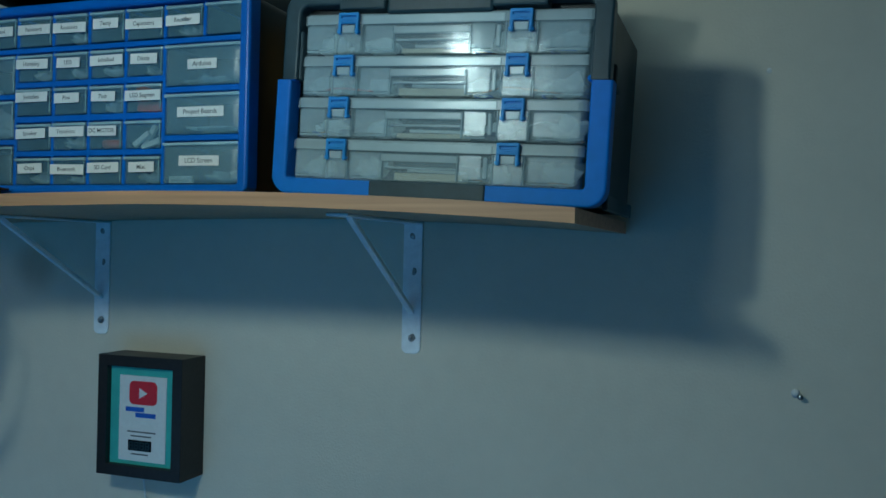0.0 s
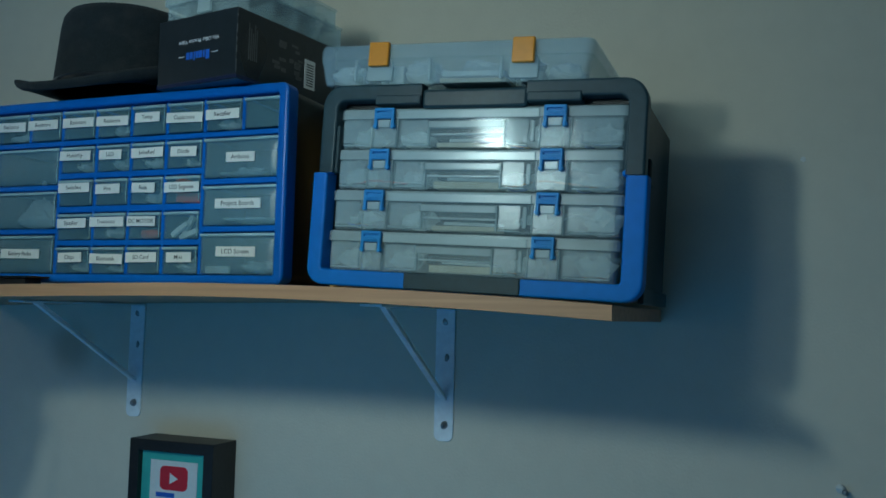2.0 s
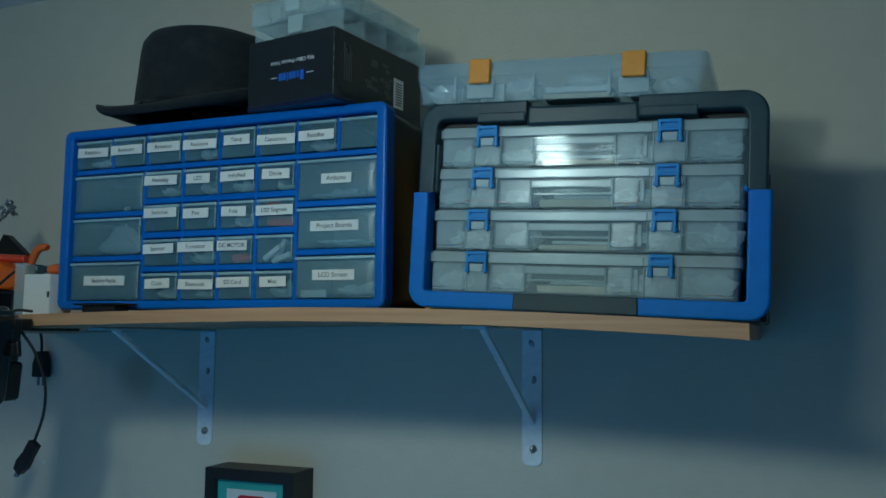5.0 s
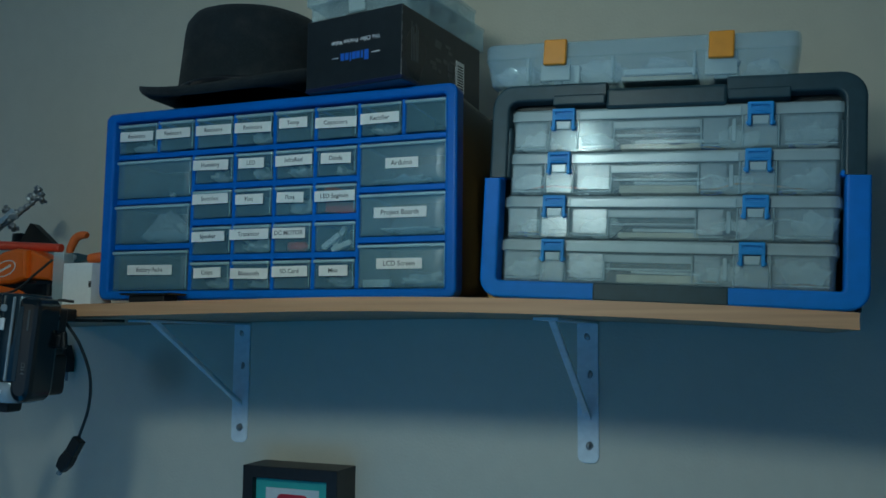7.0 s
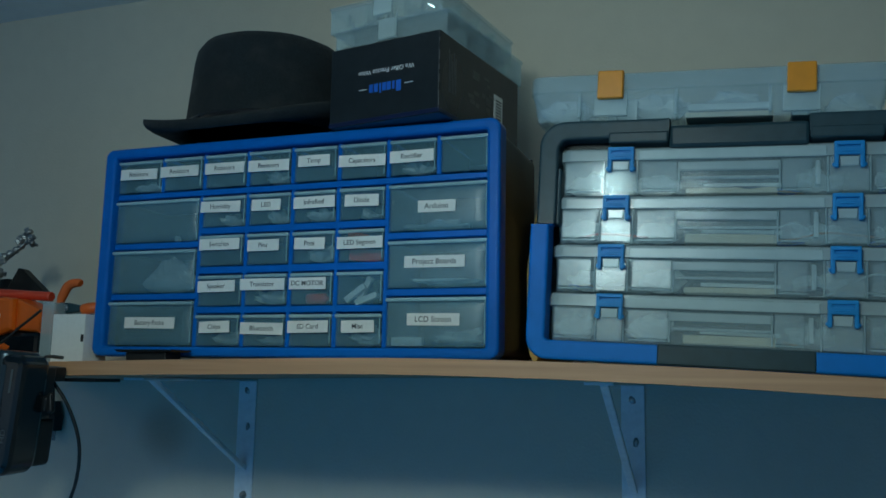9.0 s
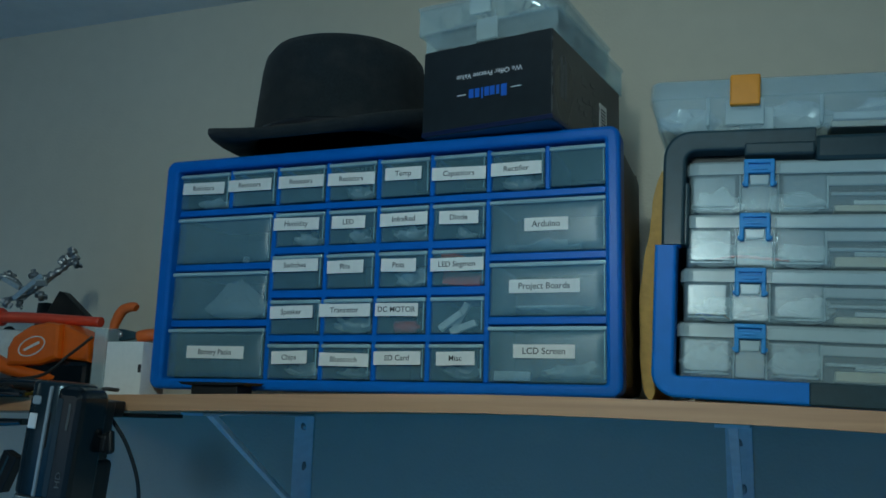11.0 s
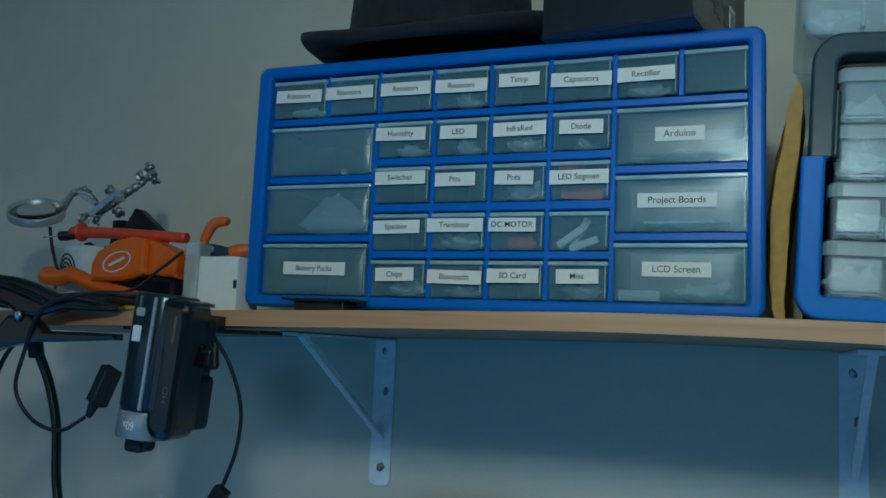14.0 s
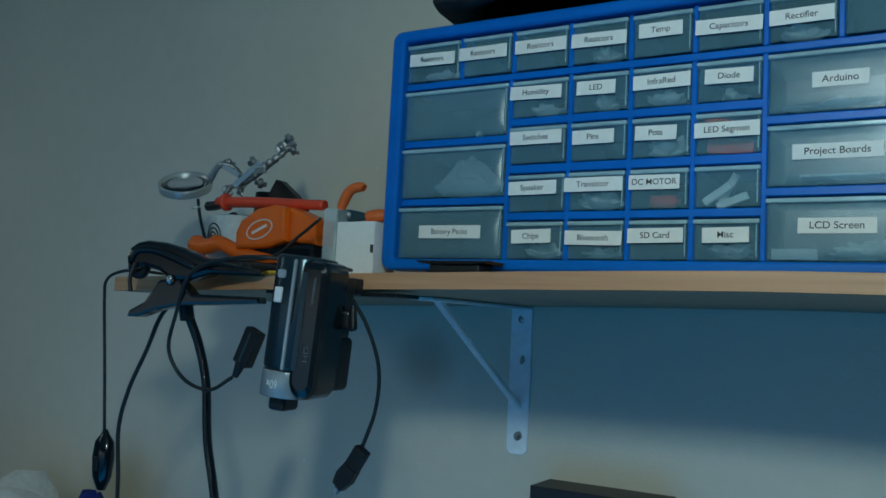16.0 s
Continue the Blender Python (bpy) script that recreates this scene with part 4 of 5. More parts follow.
# ---- the shadow-box picture ----
def picture():
    p = thing("picture_frame", pose(0.143, WY, 1.100), "deep black box frame with a teal and white printed card", "picture frame")
    w, h, d = 0.083, 0.200, 0.0645
    q = lambda g: round_rect(-w + g, w - g, g, h - g, 0.0006, 2)
    part("frame", ring(q(0), q(0.0185), -d, -0.0005, bevel=0.0012), FRAMEM, p, "dark-stained wooden box frame")
    part("back_card", box(-w + 0.0185, w - 0.0185, -d + 0.011, -d + 0.013, 0.0185, h - 0.0185), TEAL, p, "teal backing card")
    card = part("white_card", box(-0.046, 0.047, -d + 0.0098, -d + 0.0108, 0.025, 0.1665), PAPER, p, "white printed card")
    y = -d + 0.0098
    logo = prism(round_rect(-0.026, 0.029, 0.119, 0.158, 0.009, 5), y - 0.0006, y - 0.0001)
    prism([(-0.006, 0.129), (0.010, 0.138), (-0.006, 0.147)], y - 0.0009, y - 0.0007, dst=logo, slot=1)
    part("play_mark", logo, (LOGO_RED, PAPER), card, "red rounded mark with a white triangle")
    bars = box(-0.033, 0.004, y - 0.0005, y - 0.0001, 0.107, 0.1145)
    box(-0.013, 0.027, y - 0.0008, y - 0.0004, 0.098, 0.1055, dst=bars)
    part("name_bars", bars, INK_BLUE, card, "two blue bars")
    for a, b, z in ((-0.029, 0.027, 0.0725), (-0.022, 0.019, 0.0655), (-0.020, 0.013, 0.0355)):
        part("text_bar", box(a, b, y - 0.0004, y - 0.0001, z, z + 0.0022), INK_GREY, card)
    part("counter", box(-0.026, 0.020, y - 0.002, y - 0.0001, 0.0425, 0.0600, 0.0006, 1), GLOSS_BLACK, card, "dark four-digit display")
    digits = bmesh.new()
    for k in range(4):
        for zz in (0.0455, 0.0508, 0.0561):
            box(-0.0225 + 0.0107 * k, -0.0165 + 0.0107 * k, y - 0.0024, y - 0.0020, zz, zz + 0.0012, dst=digits)
        for xx in (-0.0232, -0.0166):
            box(xx + 0.0107 * k, xx + 0.0012 + 0.0107 * k, y - 0.0024, y - 0.0020, 0.0458, 0.0570, dst=digits)
    part("digit_segments", digits, GREY, card)
    return p


picture()
single("thin_cable", tube([(0.118, 0.300, 1.100), (0.116, 0.318, 1.08), (0.117, 0.325, 1.0), (0.115, 0.325, 0.80)], 0.0016, 8), PAPER, "thin white cable hanging below the picture frame", "cable")


# ---- things at the shelf's open end ----
def top_at(x):
    return shelf_top(x) + 0.0003


wb = thing("small_white_box", pose(-0.0300, -0.018, top_at(-0.03)), "small white cardboard box standing beside the drawer cabinet", "box")
part("carton", box(-0.0205, 0.0285, 0, 0.040, 0, 0.0580, 0.0008, 1), PAPER, wb)
part("slot", box(0.0245, 0.0282, -0.0014, -0.0004, 0.025, 0.0335), INK, wb, "small black slot")
part("tab", box(0.0205, 0.0285, -0.0006, 0.0, 0.001, 0.056), PAPER, wb)

cs = thing("clear_sleeve", pose(-0.0575, -0.016, top_at(-0.066)), "clear plastic blister sleeve standing behind a white box", "plastic sleeve")
part("sleeve", box(-0.014, 0.004, 0, 0.07, 0, 0.0745, 0.002), CASE_RIM, cs)
part("back_sheet", box(0.0005, 0.050, 0.032, 0.034, 0, 0.073, 0.0006, 1), CASE_RIM, cs)


def pliers():
    p = thing("wire_cutters", pose(-0.045, 0.008, top_at(-0.03) + 0.058), "orange-handled wire cutters lying on a small white box", "pliers")
    r = lambda t: 0.0044 + 0.0014 * math.sin(math.pi * min(1, t * 1.1))
    part("handle", tube([(-0.021, 0, 0.014), (-0.019, 0, 0.024), (-0.010, 0, 0.038), (0.004, 0.0, 0.0415), (0.008, 0, 0.040)], r, 12), RUBBER_ORANGE, p, "curved orange grip")
    part("handle", tube([(0.016, 0.0, 0.0075), (0.028, 0.001, 0.0095), (0.040, 0.012, 0.010)], 0.0070, 12), RUBBER_ORANGE, p, "orange grip")
    part("jaw", prism([(-0.026, 0.012), (-0.018, 0.002), (-0.004, 0.003), (0.018, 0.006), (0.016, 0.012), (-0.004, 0.016), (-0.018, 0.017)], -0.004, 0.004, 0.0012), GREY, p, "dark steel jaws")
    part("pivot", lathe([(0, 0), (0.004, 0), (0.004, 0.0015), (0, 0.002)], 14, m=pose(-0.008, -0.004, 0.010, 90)), SCREW, p)
    return p


pliers()


def wire_stripper():
    p = thing("wire_stripper", pose(-0.190, 0.018, top_at(-0.19)), "orange plastic wire tool with an oval printed badge", "hand tool")
    body = prism([(-0.040, 0.037), (-0.041, 0.058), (-0.033, 0.072), (-0.010, 0.0850), (0.016, 0.0895), (0.036, 0.0865), (0.038, 0.046), (0.010, 0.038)], 0.0, 0.045, 0.005)
    prism([(0.034, 0.0872), (0.074, 0.072), (0.077, 0.042), (0.036, 0.046)], 0.007, 0.045, 0.004, dst=body)
    part("housing", body, ORANGE, p, "moulded orange housing")
    part("lower_handle", tube([(-0.118, 0.010, 0.043), (-0.095, 0.010, 0.0405), (-0.072, 0.010, 0.044), (-0.040, 0.012, 0.033), (0.010, 0.014, 0.026), (0.050, 0.018, 0.022)], lambda t: 0.0105 - 0.003 * t, 14), ORANGE, p, "orange handle")
    for x in (-0.112, -0.078):
        part("knob", lathe([(0, 0), (0.008, 0.001), (0.0095, 0.006), (0.006, 0.010), (0, 0.011)], 16, m=pose(x, 0.010, 0.044, 0, 0, 0)), ORANGE, p)
    badge = bmesh.new()
    k = 30
    o = [(-0.004 + 0.0205 * math.cos(6.2832 * i / k), 0.0615 + 0.0112 * math.sin(6.2832 * i / k)) for i in range(k)]
    q = [(-0.004 + 0.0190 * math.cos(6.2832 * i / k), 0.0615 + 0.0098 * math.sin(6.2832 * i / k)) for i in range(k)]
    ring(o, q, -0.0007, -0.0001, dst=badge)
    box(-0.016, 0.008, -0.0007, -0.0001, 0.0600, 0.0632, dst=badge, m=pose(-0.004, 0, 0.0615, 0, -6, 0) @ pose(0.004, 0, -0.0615))
    badge.transform(pose(-0.002, 0, 0.0600, 0, -17, 0) @ pose(0.004, 0, -0.0615))
    part("badge", badge, INK_WHITE, p, "pale oval badge")
    part("foot", box(-0.04, 0.075, 0.008, 0.04, 0.0, 0.044, 0.006), GLOSS_BLACK, p, "black lower body")
    return p


wire_stripper()

tn = thing("storage_tin", pose(-0.292, 0.082, top_at(-0.292)) @ Matrix.Diagonal((0.8, 0.8, 1.05, 1)), "grey printed plastic tub behind the orange tool", "tub")
part("tub", lathe([(0, 0), (0.040, 0), (0.042, 0.004), (0.043, 0.080), (0.0435, 0.082), (0.041, 0.083), (0.040, 0.080), (0.039, 0.004), (0, 0.003)], 40), TIN, tn)
art = bmesh.new()
for radius, first, last in ((0.017, 0, 180), (0.0125, 10, 170), (0.008, 20, 160), (0.004, 0, 180)):
    for i in range(14):
        q = radians(first + (last - first) * i / 13)
        a = radians(263) + radius * math.cos(q) / 0.0435
        box(-0.0020, 0.0020, -0.0006, 0.0002, -0.0009, 0.0009, dst=art, m=pose(0.0437 * math.cos(a), 0.0437 * math.sin(a), 0.052 + radius * 1.15 * math.sin(q), 0, 0, math.degrees(a) + 90) @ pose(0, 0, 0, 0, 90 - math.degrees(q), 0))
for i in range(12):
    a = radians(263) + (i - 5.5) * 0.082
    box(-0.0016, 0.0016, -0.0006, 0.0002, -0.0022, 0.0030, dst=art, m=pose(0.0437 * math.cos(a), 0.0437 * math.sin(a), 0.043 + 0.002 * (i % 3), 0, 0, math.degrees(a) + 90))
part("print", art, CABLE, tn, "dark blue-grey print")

pr = thing("test_probe", pose(-0.305, 0.046, 1.6262), "red multimeter test probe with a black collar lying on tools", "test probe")
part("grip", tube([(0.016, 0, 0.009), (0.07, 0.002, 0.008), (0.13, 0.004, 0.005), (0.182, 0.006, 0.002)], lambda t: 0.0072 - 0.0012 * t, 14), RED, pr, "red plastic grip")
part("finger_guard", lathe([(0.006, -0.002), (0.0115, -0.0015), (0.0115, 0.0015), (0.006, 0.002)], 18, m=pose(0.030, 0, 0.009, 0, 88, 0)), RED, pr)
part("collar", tube([(-0.002, 0, 0.0045), (0.010, 0, 0.005), (0.028, 0.0, 0.008)], 0.0062, 12), CABLE, pr, "black probe body")
part("tip", tube([(-0.030, 0, 0.003), (-0.002, 0, 0.0045)], 0.0011, 8), CHROME, pr, "bare metal tip")


bp = thing("test_probe", pose(-0.300, 0.074, 1.6130), "black multimeter test probe lying behind the red one", "test probe")
part("grip", tube([(0.0, 0, 0.003), (0.07, 0.001, 0.001), (0.13, 0.003, -0.003), (0.175, 0.004, -0.007)], lambda t: 0.0068 - 0.0012 * t, 14), CABLE, bp, "black plastic grip")
part("finger_guard", lathe([(0.006, -0.002), (0.0105, -0.0015), (0.0105, 0.0015), (0.006, 0.002)], 18, m=pose(0.012, 0, 0.003, 0, 90, 0)), CABLE, bp)


def helping_hand():
    h = thing("helping_hand", pose(-0.325, 0.170, top_at(-0.305)), "chrome helping-hand stand with magnifier and clips", "helping hand")
    c = lambda x, y, z: Vector((x + 0.325, y - 0.170, z - top_at(-0.305)))
    part("base", lathe([(0, 0), (0.034, 0), (0.034, 0.006), (0.030, 0.010), (0, 0.011)], 28), BLACK, h, "heavy black base")
    part("post", lathe([(0.010, 0.010), (0.010, 0.09), (0.014, 0.10), (0.012, 0.135), (0, 0.137)], 18), BLACK, h)
    wedge = prism([(0.000, 0.110), (0.026, 0.152), (0.034, 0.150), (0.078, 0.116), (0.076, 0.104), (0.002, 0.102)], -0.008, 0.008, 0.002)
    part("black_arm", wedge, BLACK, h)
    def plate(p, q, wide, thick, turn=0.0):
        p, q = c(*p), c(*q)
        m = Matrix.Translation((p + q) / 2) @ (q - p).to_track_quat("X", "Z").to_matrix().to_4x4() @ pose(0, 0, 0, turn, 0, 0)
        k = (q - p).length / 2
        return box(-k, k, -thick / 2, thick / 2, -wide / 2, wide / 2, min(thick, wide) * 0.3, 1, m=m)

    for p, q, wide, thick, turn in (((-0.372, 0.108, 1.682), (-0.346, 0.101, 1.700), 0.0075, 0.006, 0), ((-0.350, 0.104, 1.699), (-0.322, 0.114, 1.683), 0.0065, 0.003, 15),
                                    ((-0.350, 0.110, 1.699), (-0.322, 0.120, 1.683), 0.0065, 0.003, 15), ((-0.328, 0.112, 1.668), (-0.286, 0.116, 1.700), 0.0075, 0.003, 20),
                                    ((-0.326, 0.122, 1.667), (-0.284, 0.126, 1.700), 0.0075, 0.003, 20), ((-0.300, 0.117, 1.690), (-0.278, 0.117, 1.690), 0.010, 0.004, 30)):
        part("clamp_plate", plate(p, q, wide, thick, turn), NICKEL, h, "bright nickel clamp plate")
    part("cross_rod", tube([c(-0.352, 0.12, 1.668), c(-0.312, 0.122, 1.676), c(-0.262, 0.13, 1.712)], 0.0032, 10), DULL, h, "chrome cross rod")
    clip = tube([c(-0.300, 0.122, 1.690), c(-0.272, 0.128, 1.706), c(-0.243, 0.133, 1.727)], lambda t: 0.0060 - 0.0028 * t + 0.0012 * math.sin(t * 40), 6, 14)
    part("alligator_clip", clip, DULL, h, "chrome alligator clip")
    for x, y, z, r1, r2 in ((-0.252, 0.130, 1.732, 20, 60), (-0.243, 0.13, 1.716, 70, 20), (-0.262, 0.127, 1.722, 10, -40), (-0.288, 0.12, 1.672, 40, 10), (-0.322, 0.118, 1.662, 60, 60), (-0.345, 0.118, 1.663, 0, 30), (-0.345, 0.118, 1.703, 80, 10), (-0.30, 0.115, 1.70, 30, 80)):
        nut = box(-0.0085, 0.0085, -0.0015, 0.0015, -0.004, 0.004, 0.0013)
        lathe([(0, -0.006), (0.004, -0.006), (0.004, 0.006), (0, 0.006)], 10, dst=nut)
        nut.transform(Matrix.Translation(c(x, y, z)) @ pose(0, 0, 0, r1, r2, 30))
        part("wing_nut", nut, DULL, h)
    part("lens_arm", tube([c(-0.379, 0.116, 1.676), c(-0.350, 0.105, 1.697), c(-0.335, 0.118, 1.694), c(-0.318, 0.120, 1.676)], 0.0040, 10), DULL, h, "jointed chrome arm")
    for x, y, z, r in ((-0.350, 0.105, 1.697, 0.0050), (-0.333, 0.118, 1.692, 0.0045), (-0.318, 0.12, 1.676, 0.0060), (-0.300, 0.122, 1.684, 0.0050), (-0.282, 0.126, 1.699, 0.0045), (-0.262, 0.13, 1.713, 0.0045)):
        ball = bmesh.new()
        bmesh.ops.create_uvsphere(ball, u_segments=12, v_segments=8, radius=r)
        ball.transform(Matrix.Translation(c(x, y, z)))
        part("ball_joint", ball, DULL, h)
    m = Matrix.Translation(c(-0.408, 0.100, 1.6705)) @ Matrix.Rotation(radians(33), 4, Vector((0.86, 0.5, 0))) @ Matrix.Scale(0.73, 4)
    rim = lathe([(0.0460, -0.0075), (0.0492, -0.0075), (0.0498, -0.005), (0.0492, 0.0), (0.0498, 0.005), (0.0492, 0.0075), (0.0460, 0.0075), (0.0460, -0.0075)], 48, m=m)
    part("lens_rim", rim, NICKEL, h, "chrome magnifier rim")
    part("lens", lathe([(0, -0.004), (0.03, -0.0025), (0.0458, 0.0), (0.03, 0.0025), (0, 0.004)], 40, m=m), GLASS, h, "clear magnifying glass")
    return h


helping_hand()
single("thin_black_cord", tube([(-0.392, 0.11, 1.652), (-0.386, 0.11, 1.628), (-0.366, 0.10, 1.602), (-0.350, 0.09, 1.585), (-0.335, 0.07, 1.545), (-0.30, 0.06, 1.537)], 0.0022, 10), CABLE, "black cord curving down behind the tools", "cord")


def clamp_lamp():
    p = thing("clamp_lamp", pose(-0.190, -0.102, 1.5235, 0, 0, 24) @ Matrix.Diagonal((0.78, 1, 1, 1)), "black spring clamp of a gooseneck lamp gripping the shelf edge", "clamp lamp")
    part("upper_jaw", prism([(-0.0660, 0.018), (-0.0680, 0.028), (-0.0640, 0.036), (-0.0540, 0.0420), (-0.040, 0.0445), (-0.015, 0.0430), (0.010, 0.0380), (0.040, 0.0285), (0.118, 0.0185), (0.119, 0.0125), (0.050, 0.0125), (0.020, 0.004), (-0.006, 0.004), (-0.022, 0.013), (-0.042, 0.0165), (-0.056, 0.013)], -0.016, 0.016, 0.005), GLOSS_BLACK, p, "glossy black upper jaw")
    part("lower_jaw", prism([(-0.0624, -0.036), (-0.0592, -0.029), (-0.0400, -0.020), (-0.020, 0.004), (0.006, 0.006), (0.026, -0.010), (0.060, -0.0095), (0.118, -0.0095), (0.119, -0.016), (0.050, -0.020), (0.010, -0.022), (-0.0240, -0.028), (-0.0480, -0.036)], -0.014, 0.014, 0.003), GLOSS_BLACK, p, "glossy black lower jaw")
    part("rim", tube([(-0.060, -0.0155, 0.022), (-0.052, -0.0165, 0.033), (-0.030, -0.017, 0.0345), (0.000, -0.017, 0.027), (0.030, -0.016, 0.0175)], 0.0042, 10), GLOSS_BLACK, p, "glossy rounded rim of the jaw")
    part("spring", tube([(-0.0592, 0, 0.032), (-0.0672, 0, 0.026), (-0.0640, 0.0, 0.012), (-0.0528, 0, 0.010), (-0.0464, 0, 0.018)], 0.006, 10), BLACK, p, "padded black grip loop")
    part("pivot_screw", lathe([(0, 0), (0.0055, 0), (0.0058, 0.0015), (0.003, 0.003), (0, 0.003)], 18, m=pose(-0.004, -0.0162, 0.004, 90)), CHROME, p, "shiny pivot screw")
    for x in (0.070, 0.092):
        part("jaw_pad", lathe([(0, 0), (0.008, 0), (0.009, 0.004), (0.005, 0.008), (0, 0.008)], 16, m=pose(x, -0.004, 0.017)), BLACK, p)
    part("cable_tie", tube([(-0.0512, -0.02, 0.02), (-0.0560, -0.022, 0.004), (-0.0536, -0.022, -0.010)], 0.0026, 8), CABLE, p)
    inv = p.matrix_world.inverted()
    neck = [inv @ Vector(q) for q in ((-0.198, -0.085, 1.512), (-0.199, -0.075, 1.490), (-0.192, -0.065, 1.460), (-0.182, -0.06, 1.418), (-0.174, -0.06, 1.359), (-0.158, -0.06, 1.300), (-0.130, -0.06, 1.18), (-0.10, -0.05, 1.05))]
    part("gooseneck", tube(neck, lambda t: 0.0060 + 0.00018 * math.sin(t * 900), 12, 60), GLOSS_BLACK, p, "ribbed black metal gooseneck")
    part("neck_socket", tube([inv @ Vector((-0.197, -0.088, 1.520)), inv @ Vector((-0.199, -0.078, 1.488))], 0.0095, 14), BLACK, p)
    head = lathe([(0.012, 0), (0.02, 0.01), (0.045, 0.06), (0.043, 0.06), (0.018, 0.012), (0, 0.008)], 28)
    head.transform(inv @ pose(-0.095, -0.045, 1.055, 160, 0, 0))
    part("lamp_shade", head, BLACK, p)
    return p


clamp_lamp()


def upright(x0, x1, y0, y1, z0, z1, r, bevel):
    """A block standing on its end, its four upright edges rounded by r."""
    bm = prism(round_rect(x0, x1, y0, y1, r, 8), z0, z1, bevel, smooth=True)
    bm.transform(Matrix(((1, 0, 0, 0), (0, 0, 1, 0), (0, 1, 0, 0), (0, 0, 0, 1))))
    bmesh.ops.recalc_face_normals(bm, faces=bm.faces[:])
    return bm


def camcorder():
    m = pose(0.003, -0.125, 1.487, 0, 4.5, 8) @ Matrix.Diagonal((0.73, 0.85, 1, 1))
    c = thing("camcorder", m, "dark grey camcorder hanging upside down from the shelf edge", "camcorder")
    body = upright(-0.044, 0.026, -0.036, 0.034, -0.040, 0.064, 0.030, 0.004)
    part("body", body, GUN, c, "gun-metal camcorder body")
    part("lens_barrel", upright(-0.0436, 0.022, -0.0362, 0.030, -0.064, -0.0402, 0.029, 0.0012), SILVER, c, "silver lens barrel")
    part("lens_hood", prism(round_rect(-0.026, -0.003, -0.077, -0.062, 0.004, 4), -0.022, 0.010, 0.004), BLACK, c, "black lens shutter")
    part("zoom_print", words("60x", 0.0105, -0.0130, -0.0368, -0.0520, flip=True), INK_WHITE, c, "white zoom figure printed upside down")
    door = part("screen_door", prism(round_rect(0.006, 0.044, -0.062, 0.061, [0.018, 0.016, 0.012, 0.006], 6), -0.036, 0.018, 0.008), GLOSS_BLACK, c, "glossy black folding screen door")
    part("door_inlay", prism(round_rect(0.010, 0.018, -0.038, 0.050, 0.002, 3), -0.0366, -0.0350, 0.0005), GUN, door)
    part("word_bar", box(0.0270, 0.0300, -0.0366, -0.0358, 0.022, 0.046), INK_GREY, door)
    part("format_print", words("HD", 0.010, 0.029, -0.0364, -0.022, turn=-90), INK_GREY, door, "grey lettering")
    part("trim_strip", box(-0.0042, 0.0008, -0.0374, -0.034, -0.039, 0.060, 0.0010, 1), SILVER, c, "silver edge strip")
    part("port_cover", box(0.0012, 0.0034, -0.0368, -0.034, 0.004, 0.036, 0.0006, 1), BLACK, c)
    part("button", box(-0.026, -0.0150, -0.0375, -0.035, 0.020, 0.034, 0.0008, 1), INK_WHITE, c, "pale square button")
    part("button", prism(round_rect(-0.025, -0.013, 0.042, 0.050, 0.003, 4), -0.0375, -0.035, 0.0008), SILVER, c)
    part("battery", box(0.016, 0.039, 0.012, 0.050, -0.056, -0.006, 0.006, 3), BLACK, c, "black battery pack")
    part("mount_block", box(0.026, 0.041, 0.012, 0.034, -0.006, 0.050, 0.003), BLACK, c)
    part("mount_knob", box(0.040, 0.052, 0.010, 0.024, 0.002, 0.020, 0.004, 3), BLACK, c, "black locking knob")
    part("knob_lever", box(0.050, 0.060, 0.011, 0.020, -0.012, 0.010, 0.003, 2, m=pose(0, 0, 0, 0, -14, 0)), BLACK, c)
    part("hand_strap", tube([(-0.018, 0.034, 0.045), (-0.02, 0.046, 0.030), (-0.02, 0.048, -0.01), (-0.018, 0.034, -0.03)], 0.006, 10), BLACK, c)
    part("mount_plate", box(-0.012, 0.036, 0.030, 0.060, 0.034, 0.050, 0.002), BLACK, c, "black mounting plate")
    return c


camcorder()
cl = thing("shelf_clamp", pose(-0.03, -0.05, 1.506), "flat black clamp bar under the shelf edge", "clamp")
part("bar", box(-0.075, 0.088, -0.012, 0.030, 0.0130, 0.0170, 0.001), BLACK, cl)
part("tongue", box(-0.012, 0.012, -0.020, -0.010, -0.006, 0.0170, 0.002), BLACK, cl)

# cables over the shelf edge
def cord(pts, r, label, mats=CABLE):
    return single("cord", tube(pts, r, 8, 8), mats, label, "cord")


cord([(-0.302, 0.0, 1.5375), (-0.306, -0.050, 1.540), (-0.322, -0.068, 1.538), (-0.343, -0.07, 1.528), (-0.352, -0.064, 1.505), (-0.3475, -0.06, 1.432), (-0.338, -0.06, 1.352)], 0.0018, "thin black lamp cord hanging over the shelf end")
cord([(-0.222, -0.082, 1.503), (-0.24, -0.08, 1.485), (-0.267, -0.07, 1.450), (-0.297, -0.065, 1.403), (-0.312, -0.062, 1.357), (-0.3085, -0.06, 1.30), (-0.304, -0.06, 1.22), (-0.30, -0.05, 1.0)], 0.0024, "black lamp cord hanging below the clamp")
sw = thing("inline_switch", pose(-0.336, -0.06, 1.318), "black inline cord switch hanging on a lamp cord", "switch")
part("case", lathe([(0, -0.034), (0.006, -0.033), (0.0125, -0.018), (0.0145, 0.004), (0.0125, 0.022), (0.006, 0.030), (0.003, 0.036), (0, 0.036)], 20, m=Matrix.Diagonal((1, 0.75, 1, 1))), GLOSS_BLACK, sw)
part("rocker", box(-0.004, 0.005, -0.0125, -0.009, -0.010, 0.006, 0.0015), BLACK, sw)
